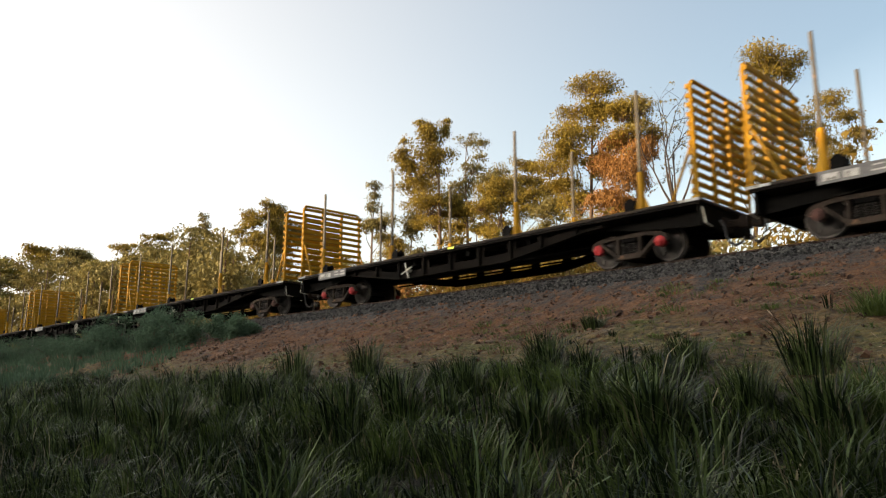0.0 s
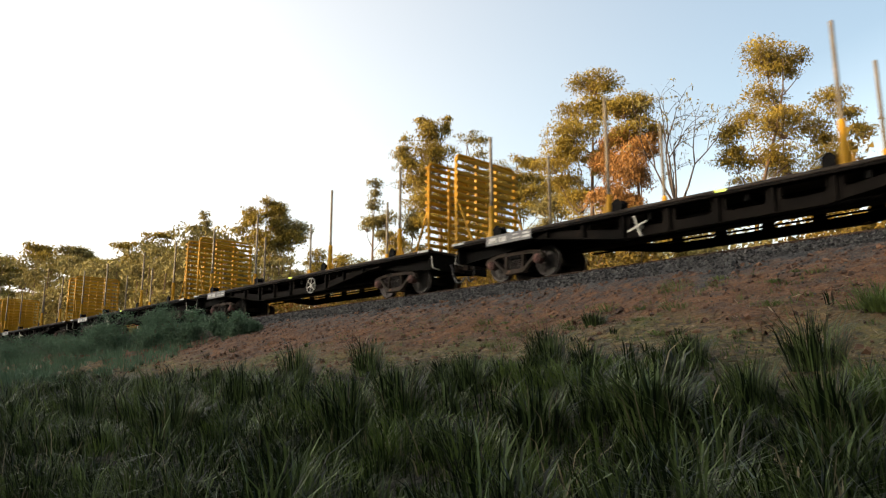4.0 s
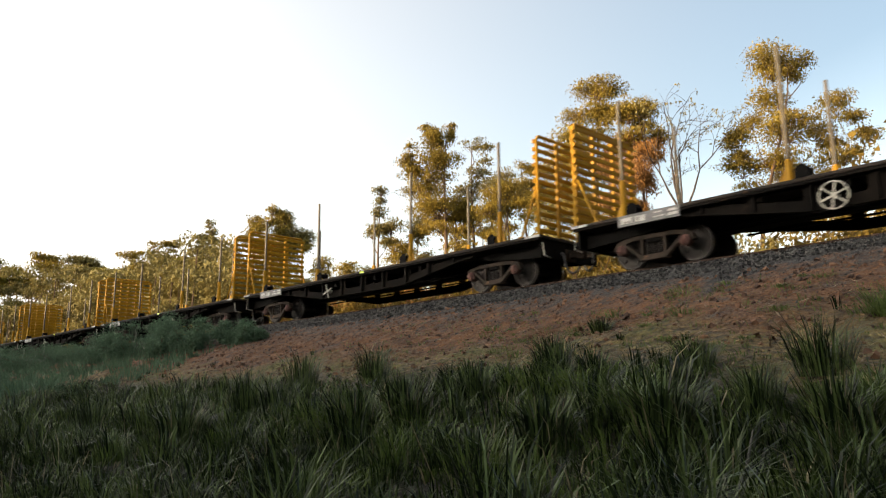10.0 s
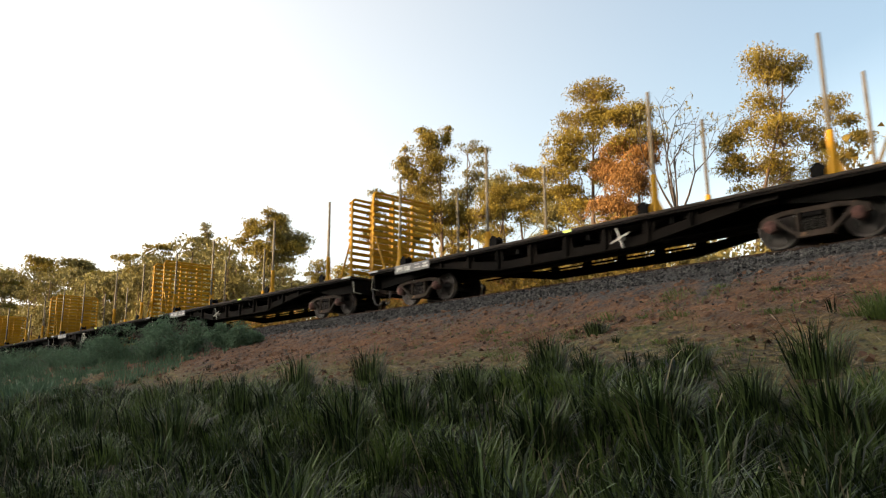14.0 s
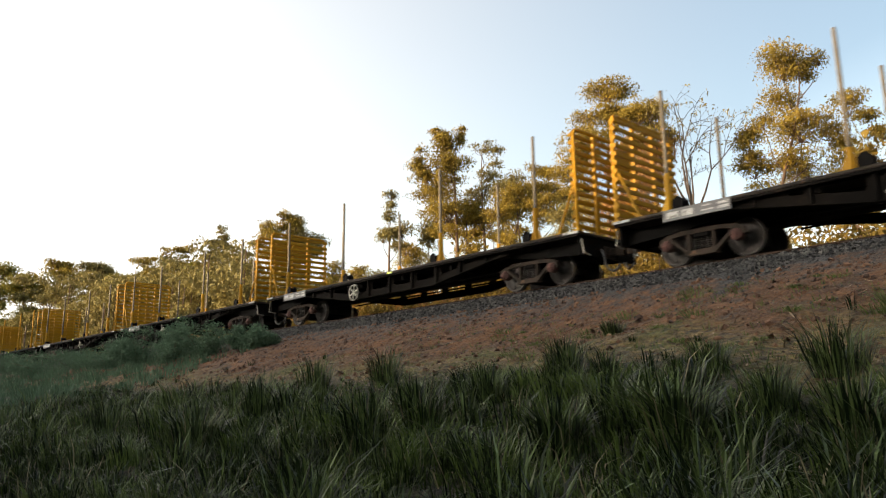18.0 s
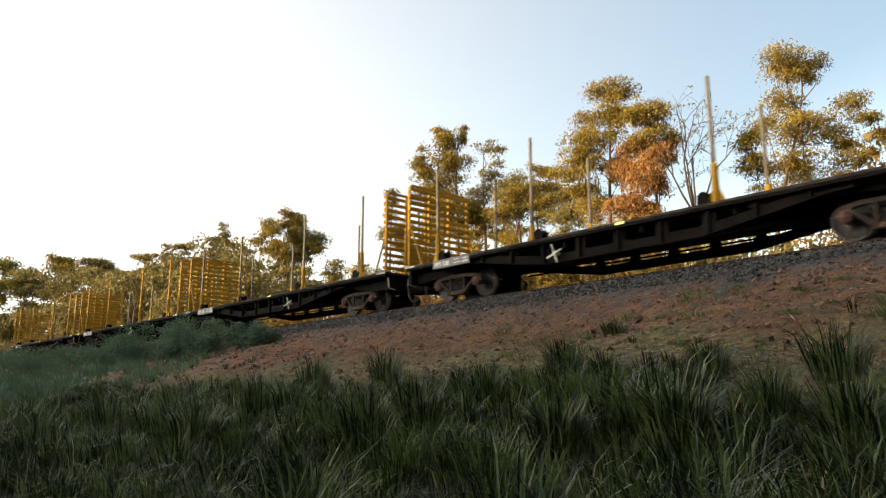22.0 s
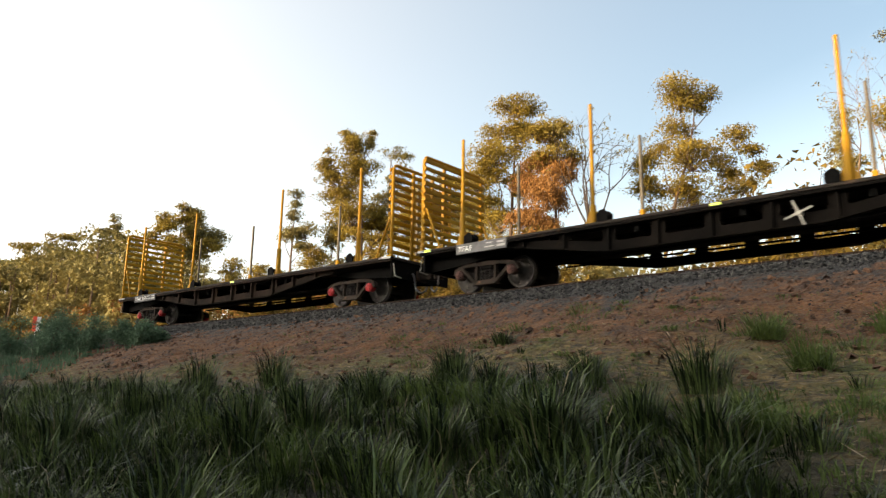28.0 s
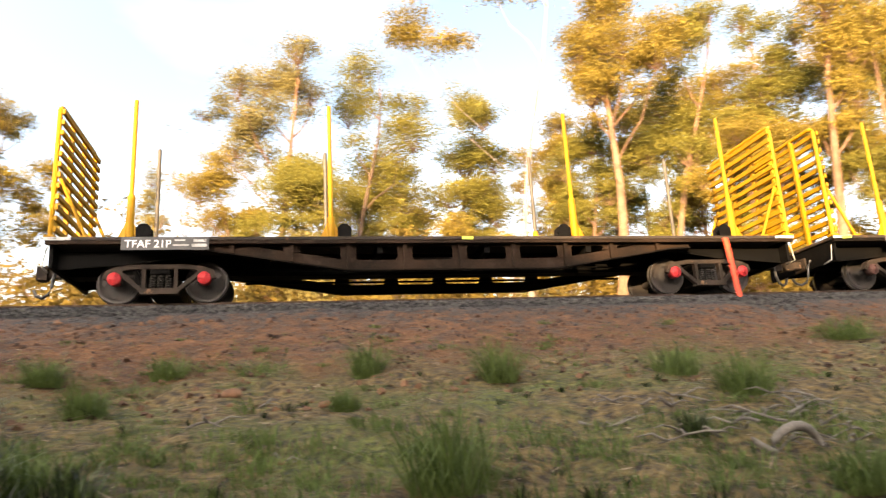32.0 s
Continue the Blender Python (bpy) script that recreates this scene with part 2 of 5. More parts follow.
M_LEAF_GOLD = leafy("gum_leaves", (0.05, 0.04, 0.01), (0.27, 0.195, 0.036), 0.28, 0.55, 0.6, 0.06, own=0.26)
M_LEAF_GREY = leafy("grey_green_gum_leaves", (0.045, 0.046, 0.02), (0.22, 0.178, 0.06), 0.22, 0.55, 0.6, 0.08, own=0.26)
M_LEAF_GREEN = leafy("olive_gum_leaves", (0.04, 0.042, 0.009), (0.2, 0.172, 0.032), 0.25, 0.55, 0.6, 0.08, own=0.26)
M_SCRUB = leafy("golden_scrub_leaves", (0.035, 0.027, 0.008), (0.17, 0.115, 0.024), 0.25, 0.6, 0.5, 0.05, own=0.26)
M_LEAF_RUST = leafy("dying_rust_leaves", (0.07, 0.035, 0.012), (0.24, 0.115, 0.03), 0.2, 0.6, 0.5)
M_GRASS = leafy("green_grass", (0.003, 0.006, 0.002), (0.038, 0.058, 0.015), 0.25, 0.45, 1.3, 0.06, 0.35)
M_DRY = leafy("dry_straw_grass", (0.055, 0.046, 0.027), (0.235, 0.2, 0.125), 0.2, 0.5, 0.5)
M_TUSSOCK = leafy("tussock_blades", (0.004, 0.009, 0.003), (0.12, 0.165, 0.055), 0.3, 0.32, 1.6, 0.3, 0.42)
M_LITTER = leafy("leaf_litter", (0.06, 0.035, 0.02), (0.32, 0.25, 0.17), 0.1, 0.7, 2.0)
M_GOLDGRASS = leafy("golden_far_grass", (0.03, 0.024, 0.009), (0.13, 0.1, 0.035), 0.2, 0.6, 0.5)
M_WEED = leafy("fresh_green_weeds", (0.03, 0.052, 0.014), (0.12, 0.165, 0.045), 0.3, 0.5, 1.0)
M_FERN = leafy("blue_green_bracken", (0.034, 0.066, 0.038), (0.09, 0.15, 0.088), 0.25, 0.6, 0.6)


def ground_material():
    """Soil whose kind follows the zones stored on the sheet: earth bank, litter and thin turf, spilt ballast."""
    m = bpy.data.materials.new("bank_soil")
    m.use_nodes = True
    n, l = m.node_tree.nodes, m.node_tree.links
    b = n["Principled BSDF"]
    tc = n.new("ShaderNodeTexCoord")

    def tex(scale, detail=8):
        t = n.new("ShaderNodeTexNoise")
        t.inputs["Scale"].default_value, t.inputs["Detail"].default_value = scale, detail
        l.new(tc.outputs["Object"], t.inputs["Vector"])
        return t.outputs["Fac"]

    def ramp(fac, c0, c1, p0=0.35, p1=0.65):
        r = n.new("ShaderNodeValToRGB")
        r.color_ramp.elements[0].position, r.color_ramp.elements[0].color = p0, (*c0, 1)
        r.color_ramp.elements[1].position, r.color_ramp.elements[1].color = p1, (*c1, 1)
        l.new(fac, r.inputs["Fac"])
        return r.outputs["Color"]

    def mix(fac, a, c):
        x = n.new("ShaderNodeMixRGB")
        l.new(fac, x.inputs["Fac"])
        l.new(a, x.inputs["Color1"])
        l.new(c, x.inputs["Color2"])
        return x.outputs["Color"]

    def zone(name):
        a = n.new("ShaderNodeAttribute")
        a.attribute_name = name
        return a.outputs["Fac"]

    def broken(fac, noise_fac, width=0.35):
        s = n.new("ShaderNodeMath")
        s.operation = "ADD"
        l.new(fac, s.inputs[0])
        l.new(noise_fac, s.inputs[1])
        r = n.new("ShaderNodeMapRange")
        r.inputs["From Min"].default_value, r.inputs["From Max"].default_value = 1.0 - width / 2, 1.0 + width / 2
        l.new(s.outputs[0], r.inputs["Value"])
        return r.outputs["Result"]

    earth = ramp(tex(3.0), (0.056, 0.022, 0.0065), (0.19, 0.079, 0.025))
    crumbs = ramp(tex(22.0), (0.017, 0.008, 0.0035), (0.2, 0.096, 0.036), 0.42, 0.75)
    earth = mix(tex(1.3), earth, crumbs)
    stain = n.new("ShaderNodeMapRange")
    stain.inputs["From Min"].default_value, stain.inputs["From Max"].default_value = 0.53, 0.66
    l.new(tex(2.4, 10), stain.inputs["Value"])
    earth = mix(stain.outputs["Result"], earth, ramp(tex(26.0), (0.012, 0.008, 0.006), (0.1, 0.06, 0.038)))
    litter = ramp(tex(9.0), (0.02, 0.013, 0.005), (0.17, 0.115, 0.04))
    moss = ramp(tex(14.0), (0.02, 0.026, 0.006), (0.12, 0.125, 0.027))
    turf = mix(ramp(tex(0.9), (0, 0, 0), (1, 1, 1), 0.47, 0.66), litter, moss)
    stone = ramp(tex(30.0), (0.008, 0.008, 0.009), (0.07, 0.067, 0.064), 0.4, 0.7)
    col = mix(broken(zone("earth"), tex(1.1)), turf, earth)
    # near-black soil colour stands in for the shade among dense grass
    shaded_soil = ramp(tex(12.0), (0.007, 0.007, 0.004), (0.034, 0.03, 0.015))
    col = mix(zone("shaded_soil"), col, shaded_soil)
    col = mix(broken(zone("ballast"), tex(4.0)), col, stone)
    l.new(col, b.inputs["Base Color"])
    b.inputs["Roughness"].default_value = 0.95
    bp = n.new("ShaderNodeBump")
    bp.inputs["Strength"].default_value, bp.inputs["Distance"].default_value = 1.0, 0.1
    rough = n.new("ShaderNodeMath")
    rough.operation = "MULTIPLY_ADD"
    rough.inputs[1].default_value = 2.2
    l.new(tex(4.5), rough.inputs[0])
    l.new(tex(16.0), rough.inputs[2])
    l.new(rough.outputs[0], bp.inputs["Height"])
    l.new(bp.outputs["Normal"], b.inputs["Normal"])
    return m


M_GROUND = ground_material()


# ---- building helpers ----
def part(name, bm, mat, parent=None, label="", smooth=False):
    """Links a bmesh as one mesh object, under a thing or a part."""
    me = bpy.data.meshes.new(name)
    bm.to_mesh(me)
    bm.free()
    me.materials.append(mat)
    if smooth:
        me.polygons.foreach_set("use_smooth", [True] * len(me.polygons))
    ob = new(name, me)
    ob.parent = parent
    return tagged(ob, label)


def raw(name, verts, faces, mat, parent=None, smooth=False):
    me = bpy.data.meshes.new(name)
    me.from_pydata(verts, [], faces)
    me.materials.append(mat)
    if smooth:
        me.polygons.foreach_set("use_smooth", [True] * len(me.polygons))
    ob = new(name, me)
    ob.parent = parent
    return ob


def box(bm, x0, x1, y0, y1, z0, z1, bevel=0.0):
    """Adds a box, with its edges bevelled if asked."""
    m = Matrix.LocRotScale(((x0 + x1) / 2, (y0 + y1) / 2, (z0 + z1) / 2), None, (abs(x1 - x0), abs(y1 - y0), abs(z1 - z0)))
    made = bmesh.ops.create_cube(bm, size=1, matrix=m)["verts"]
    if bevel:
        edges = list({e for v in made for e in v.link_edges})
        bmesh.ops.bevel(bm, geom=edges, offset=bevel, segments=1, affect="EDGES")
    return bm


def tube(bm, points, radius, sides=10, caps=True):
    """Adds a tube along points; radius is one number or one for each point."""
    pts = [Vector(p) for p in points]
    rad = [float(r) for r in radius] if isinstance(radius, (list, tuple)) else [float(radius)] * len(pts)
    rings = []
    for i, p in enumerate(pts):
        d = (pts[min(i + 1, len(pts) - 1)] - pts[max(i - 1, 0)]).normalized()
        a = d.cross(Vector((0, 0, 1)) if abs(d.z) < 0.9 else Vector((1, 0, 0))).normalized()
        c = d.cross(a)
        rings.append([bm.verts.new(p + rad[i] * (a * math.cos(k * math.tau / sides) + c * math.sin(k * math.tau / sides))) for k in range(sides)])
    for r, s in zip(rings, rings[1:]):
        for k in range(sides):
            bm.faces.new((r[k], r[(k + 1) % sides], s[(k + 1) % sides], s[k]))
    if caps:
        bm.faces.new(rings[0][::-1])
        bm.faces.new(rings[-1])
    return bm


def slab(bm, outline, y0, y1):
    """Adds a plate: an outline in x and z, from y0 to y1."""
    a = [bm.verts.new((x, y0, z)) for x, z in outline]
    b = [bm.verts.new((x, y1, z)) for x, z in outline]
    bm.faces.new(a)
    bm.faces.new(b[::-1])
    for i in range(len(a)):
        j = (i + 1) % len(a)
        bm.faces.new((a[i], b[i], b[j], a[j]))
    return bm


# ---- the line of the railway ----
HEAD = radians(-47.171)
AWAY, ALONG = np.array([-math.sin(HEAD), math.cos(HEAD)]), np.array([math.cos(HEAD), math.sin(HEAD)])
OFFSET, RAIL = 15.864, 4.452       # the line's distance from the viewer and the height of the rail head at s = 0


def line(s):
    """Place, heading and rail height of the line s metres past its nearest point."""
    c = min(max(s, -215.0), 30.0)
    side = -0.756e-3 * c * c / 2 - 0.1574e-5 * c**3
    turn = -0.756e-3 * c - 3 * 0.1574e-5 * c * c
    up = 0.0044 * c + 0.81e-4 * c * c + 0.357e-6 * c**3
    grade = 0.0044 + 1.62e-4 * c + 1.071e-6 * c * c
    side += turn * (s - c)
    up += grade * max(min(s - c, 60), -60)
    xy = AWAY * (OFFSET + side) + ALONG * s
    return xy, HEAD + math.atan(turn), RAIL + up


def spot(s, q):
    """The place at s along the line, q metres from the viewer's side (q = 15.86 on the line)."""
    xy, head, up = line(s)
    return xy + (q - OFFSET) * np.array([-math.sin(head), math.cos(head)]), up


FALL = math.tan(radians(SUN_UP)) / -(sx * AWAY[0] + sy * AWAY[1])     # how far the ridge's shade sinks for each metre across
CREST = 5.95 + (OFFSET + 22) * FALL                                  # the ridge behind the viewer keeps bank and deck in shade
BANK = [(-900, CREST + 40), (-300, CREST + 10), (-120, CREST + 2), (-60, CREST + 1), (-26, CREST), (-20, CREST), (-9, 2.2), (-3, 0.1), (2, 0.12), (4.5, 0.75), (6, 1.2),
        (9, 2.05), (11.5, 2.9), (13.0, 3.55), (13.4, 3.75), (14.35, 4.2), (14.6, 4.24), (17.1, 4.24), (17.5, 4.15), (18.6, 3.6), (24, 3.4), (45, 5.4), (100, 10), (300, 24), (900, 60)]
BANK_Q, BANK_Z = [b[0] for b in BANK], [b[1] for b in BANK]


def bump(x, y):
    return noise.noise((x * 0.22, y * 0.22, 3.1)) * 0.28 + noise.noise((x * 0.9, y * 0.9, 7.7)) * 0.13 + noise.noise((x * 2.9, y * 2.9, 1.7)) * 0.085 + noise.noise((x * 7.0, y * 7.0, 5.1)) * 0.022


def land(s, q):
    """Place and height of the ground."""
    xy, up = spot(s, q)
    z = float(np.interp(q, BANK_Q, BANK_Z))
    near = max(0.0, 1 - abs(q - OFFSET) / 60)
    z += (up - RAIL) * near * near
    if q < 13.2:
        z += bump(xy[0], xy[1]) * min(1, (13.2 - q) / 1.5)
    elif q > 18.5:
        z += bump(xy[0], xy[1]) * min(1, (q - 18.5) / 2) * 1.5
    if q < -9:
        z -= 0.85 * min(1.0, max(0.0, (s + 18.5) / 4)) * min(1.0, (-9 - q) / 10)
    if q < -16:
        z += noise.noise((s * 0.05, 4.4, 0)) * 1.2 + noise.noise((s * 0.4, 9.4, 0)) * 0.5
    return (float(xy[0]), float(xy[1]), z)


def drop(x, y):
    """The ground's height under a place in x and y."""
    p = np.array([x, y])
    s = float(p @ ALONG)
    for _ in range(3):
        xy, head, up = line(s)
        s += float((p - xy) @ np.array([math.cos(head), math.sin(head)]))
    xy, head, up = line(s)
    q = OFFSET + float((p - xy) @ np.array([-math.sin(head), math.cos(head)]))
    return land(s, q)[2], s, q


def foot_of_ballast(s):
    return 13.5 + 0.5 * min(1, max(0, (s + 9) / 7)) + 0.22 * noise.noise((s * 0.9, 1.1, 0)) - 1.7 * max(0.0, noise.noise((s * 0.55, 6.1, 0)) - 0.28)


def build_ground():
    ss = [-1500, -1000, -700, -500, -400, -330, -280] + list(np.arange(-240, -60, 4.0)) + list(np.arange(-60, -26, 0.6)) + list(np.arange(-26, 13, 0.22)) + list(np.arange(13, 30, 0.6)) + list(np.arange(30, 120, 5.0)) + [140, 170, 220, 300, 450, 700, 1000, 1500]
    qs = [-900, -600, -400, -300, -200, -120, -80, -60, -50, -44, -40, -34, -28, -26, -22, -20, -16, -12, -9, -6, -4, -2, -1] + list(np.arange(0, 4, 0.4)) + list(np.arange(4, 13.3, 0.2)) + [13.4, 13.8, 14.1, 14.35, 14.6, 15.2, 15.86, 16.5, 17.1, 17.5, 18.0, 18.6] + list(np.arange(19.5, 40, 1.0)) + [42, 46, 52, 60, 70, 85, 100, 130, 170, 230, 300, 450, 650, 900]
    verts = [land(s, q) for s in ss for q in qs]
    w = len(qs)
    faces = [(i * w + j, (i + 1) * w + j, (i + 1) * w + j + 1, i * w + j + 1) for i in range(len(ss) - 1) for j in range(w - 1)]
    ob = raw("ground", verts, faces, M_GROUND, smooth=True)
    earth, ballast = [], []
    for s in ss:
        for q in qs:
            low = 9.3 + 1.2 * min(1.0, max(0.0, (s + 5) / 5)) + 1.2 * noise.noise((s * 0.12, 2.2, 0))
            e = min(1, max(0, (q - low) / 3.6 + 0.36)) if q < 14.4 else (0.45 if q < 24 else 0.2)
            if s < -45:
                e *= max(0.25, 1 - (-45 - s) / 30)
            earth.append(e)
            lip = foot_of_ballast(s)
            t = 1.0 if lip < q < 18.2 else max(0.05, 0.6 - (lip - q) * 0.22) if q <= lip else 0.05
            ballast.append(t)
    # zone under the grass where that shade is painted into the soil
    shaded_soil = [min(1.0, max(0.0, (9.1 - 3.5 * min(1, max(0, (s + 4.5) / 5)) - q) / 1.6)) for s in ss for q in qs]
    for name, values in (("earth", earth), ("ballast", ballast), ("shaded_soil", shaded_soil)):
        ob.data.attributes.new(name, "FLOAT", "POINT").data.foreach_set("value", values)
    tagged(ob, "red-brown earth bank with thin turf and leaf litter under a railway", "ground", kind="structure")


build_ground()


def build_track():
    """Ballast, sleepers and two rails."""
    rng = np.random.default_rng(5)
    cube = np.array([(-1, -1, -1), (1, -1, -1), (1, 1, -1), (-1, 1, -1), (-0.7, -0.7, 1), (0.7, -0.7, 1), (0.7, 0.7, 1), (-0.7, 0.7, 1)], float)
    cf = np.array([(0, 1, 5, 4), (1, 2, 6, 5), (2, 3, 7, 6), (3, 0, 4, 7), (4, 5, 6, 7)])
    verts, faces = [], []
    for i in range(24000):
        s = -50 + 66 * rng.random() ** 0.75
        k = rng.random()
        lip = foot_of_ballast(s)
        q = lip + (14.75 - lip) * rng.random() if k < 0.84 else lip - 3.2 * rng.random() ** 2
        r = (0.015 + 0.022 * rng.random() ** 1.5) * (1 if k < 0.84 else 0.6)
        x, y, z = land(s, q)
        v = cube * (r * (0.55 + 0.6 * rng.random((8, 3))))
        turn, _ = np.linalg.qr(rng.normal(size=(3, 3)))
        v = v @ turn + (x, y, z + r * 0.4)
        faces.append(cf + i * 8)
        verts.append(v)
    ob = raw("ballast", np.concatenate(verts).tolist(), np.concatenate(faces).tolist(), M_STONE)
    tagged(ob, "loose grey crushed-stone ballast along the track shoulder", "ballast", kind="stuff")
    track = tagged(new("track_bed"), "single narrow-gauge railway track on timber sleepers", "track", kind="structure")
    profile = [(-0.055, -0.15), (0.055, -0.15), (0.055, -0.135), (0.012, -0.115), (0.012, -0.045), (0.033, -0.035), (0.033, 0.0), (-0.033, 0.0), (-0.033, -0.035), (-0.012, -0.045), (-0.012, -0.115), (-0.055, -0.135)]
    for side in (-0.57, 0.57):
        verts, faces = [], []
        stops = np.arange(-225, 226, 3.0)
        for s in stops:
            for a, b in profile:
                xy, up = spot(s, OFFSET + side + a)
                verts.append((float(xy[0]), float(xy[1]), up + b))
        k = len(profile)
        for i in range(len(stops) - 1):
            for j in range(k):
                faces.append((i * k + j, i * k + (j + 1) % k, (i + 1) * k + (j + 1) % k, (i + 1) * k + j))
        raw("rail", verts, faces, M_RAIL, track)
    bm = bmesh.new()
    box(bm, -0.11, 0.11, -1.05, 1.05, -0.09, 0.0, 0.012)
    first = part("sleeper", bm, M_SLEEPER, track)
    for i in range(150):
        s = -70 + i * 0.66
        xy, head, up = line(s)
        ob = first if i == 0 else new("sleeper", first.data)
        ob.parent = track
        ob.matrix_basis = pose(float(xy[0]), float(xy[1]), up - 0.152, 0, 0, math.degrees(head))


build_track()


# ---- the train ----
def beam(bm, points, height, y0, y1):
    """Adds a bar of rectangular section that follows points in x and z."""
    pts = [Vector((x, 0, z)) for x, z in points]
    rings = []
    for i, p in enumerate(pts):
        d = (pts[min(i + 1, len(pts) - 1)] - pts[max(i - 1, 0)]).normalized()
        n = Vector((-d.z, 0, d.x)) * height / 2
        rings.append([bm.verts.new((p.x + n.x, y0, p.z + n.z)), bm.verts.new((p.x + n.x, y1, p.z + n.z)), bm.verts.new((p.x - n.x, y1, p.z - n.z)), bm.verts.new((p.x - n.x, y0, p.z - n.z))])
    for r, s in zip(rings, rings[1:]):
        for k in range(4):
            bm.faces.new((r[k], r[(k + 1) % 4], s[(k + 1) % 4], s[k]))
    bm.faces.new(rings[0][::-1])
    bm.faces.new(rings[-1])
    return bm


def lathe(bm, profile, segments=28, index=0):
    """Turns a profile of (y, radius) round the y axis."""
    rings = [[bm.verts.new((r * math.sin(k * math.tau / segments), y, r * math.cos(k * math.tau / segments))) for k in range(segments)] for y, r in profile]
    for a, b in zip(rings, rings[1:]):
        for k in range(segments):
            f = bm.faces.new((a[k], a[(k + 1) % segments], b[(k + 1) % segments], b[k]))
            f.material_index = index
            f.smooth = True
    return rings


HALF, WIDE, DECK = 7.98, 1.4, 1.17          # wagon: half length, half width, deck height over the rail
BOGIE_AT, AXLE_AT, WHEEL_R = 5.937, 0.838, 0.42
PITCH = 17.028                               # from wagon to wagon


def wheelset(parent, x):
    bm = bmesh.new()
    for side in (-1, 1):
        g = [(0.50, 0.05), (0.50, 0.1), (0.505, 0.30), (0.49, 0.37), (0.49, 0.445), (0.515, 0.448), (0.53, 0.425)]
        t = [(0.53, 0.425), (0.62, 0.416)]
        rim = [(0.62, 0.416), (0.6215, 0.39)]
        o = [(0.6215, 0.39), (0.622, 0.36), (0.59, 0.345), (0.57, 0.2), (0.59, 0.11), (0.63, 0.1), (0.63, 0.05)]
        for prof, idx in ((g, 0), (t, 1), (rim, 0), (o, 0)):
            lathe(bm, [(y * side, r) for y, r in prof], 28, idx)
    lathe(bm, [(-0.9, 0.0), (-0.9, 0.07), (-0.5, 0.085), (0.5, 0.085), (0.9, 0.07), (0.9, 0.0)], 14)
    for side in (-1, 1):                     # lightening holes' bosses show the turn of the wheel
        for k in range(5):
            a = k * math.tau / 5
            c = Vector((0.27 * math.sin(a), 0.585 * side, 0.27 * math.cos(a)))
            tube(bm, [c, c + Vector((0, 0.018 * side, 0))], 0.05, 8)
    ob = part("wheelset", bm, M_WHEEL, parent)
    ob.data.materials.append(M_TREAD)
    ob.location = (x, 0, WHEEL_R)
    return ob


def bogie(parent, x, cap):
    bm = bmesh.new()
    box(bm, -0.2, 0.2, -1.0, 1.0, 0.5, 0.72, 0.03)
    tube(bm, [(0, 0, 0.7), (0, 0, 0.86)], 0.22, 16)
    box(bm, -0.28, 0.28, -0.8, 0.8, 0.16, 0.5, 0.02)
    box(bm, -0.75, -0.62, -0.5, 0.5, 0.28, 0.4, 0.01)
    box(bm, 0.62, 0.75, -0.5, 0.5, 0.28, 0.4, 0.01)
    body = part("bogie", bm, M_BLACK, parent, "cast steel bogie bolster")
    body.location = (x, 0, 0)
    for side in (-1, 1):
        y0, y1 = 0.9 * side, 1.02 * side
        bm = bmesh.new()
        beam(bm, [(-1.02, 0.42), (-0.98, 0.55), (-0.84, 0.61), (-0.5, 0.66), (0.5, 0.66), (0.84, 0.61), (0.98, 0.55), (1.02, 0.42)], 0.09, y0, y1)
        beam(bm, [(-0.72, 0.52), (-0.34, 0.19), (0.34, 0.19), (0.72, 0.52)], 0.085, y0, y1)
        for c in (-1, 1):
            beam(bm, [(c * 0.3, 0.2), (c * 0.3, 0.64)], 0.07, y0, y1)
            box(bm, c * 0.7, c * 0.74, y0, y1, 0.34, 0.6)
            beam(bm, [(c * 0.84 - 0.15, 0.47), (c * 0.84 - 0.1, 0.57), (c * 0.84 + 0.1, 0.57), (c * 0.84 + 0.15, 0.47)], 0.07, y0, y1 + 0.02 * side)
        beam(bm, [(-0.36, 0.13), (0.36, 0.13)], 0.05, y0 - 0.03 * side, y1 + 0.04 * side)
        part("side_frame", bm, M_CAST, body, "dusty cast steel side frame")
        for k in (-0.15, 0.0, 0.15):
            bm = bmesh.new()
            pts = [(k + 0.055 * math.cos(a), 0.96 * side + 0.055 * math.sin(a), 0.24 + 0.24 * a / 31.4) for a in np.linspace(0, 31.4, 31)]
            tube(bm, pts, 0.017, 4)
            part("spring", bm, M_WHEEL, body)
        for c in (-1, 1):
            bm = bmesh.new()
            at = c * AXLE_AT
            lathe(bm, [(0.88 * side, 0.0), (0.88 * side, 0.13), (1.06 * side, 0.13), (1.075 * side, 0.115), (1.075 * side, 0.07), (1.10 * side, 0.06), (1.10 * side, 0.0)], 18)
            for k in range(3):
                a = k * math.tau / 3 + 0.4
                v = Vector((0.085 * math.sin(a), 1.07 * side, 0.085 * math.cos(a)))
                tube(bm, [v, v + Vector((0, 0.03 * side, 0))], 0.02, 6)
            ob = part("bearing_cap", bm, cap, body, "bright red bearing cap" if cap is M_RED else "grimy bearing cap")
            ob.location = (at, 0, WHEEL_R)
    wheelset(body, -AXLE_AT)
    wheelset(body, AXLE_AT)
    return body


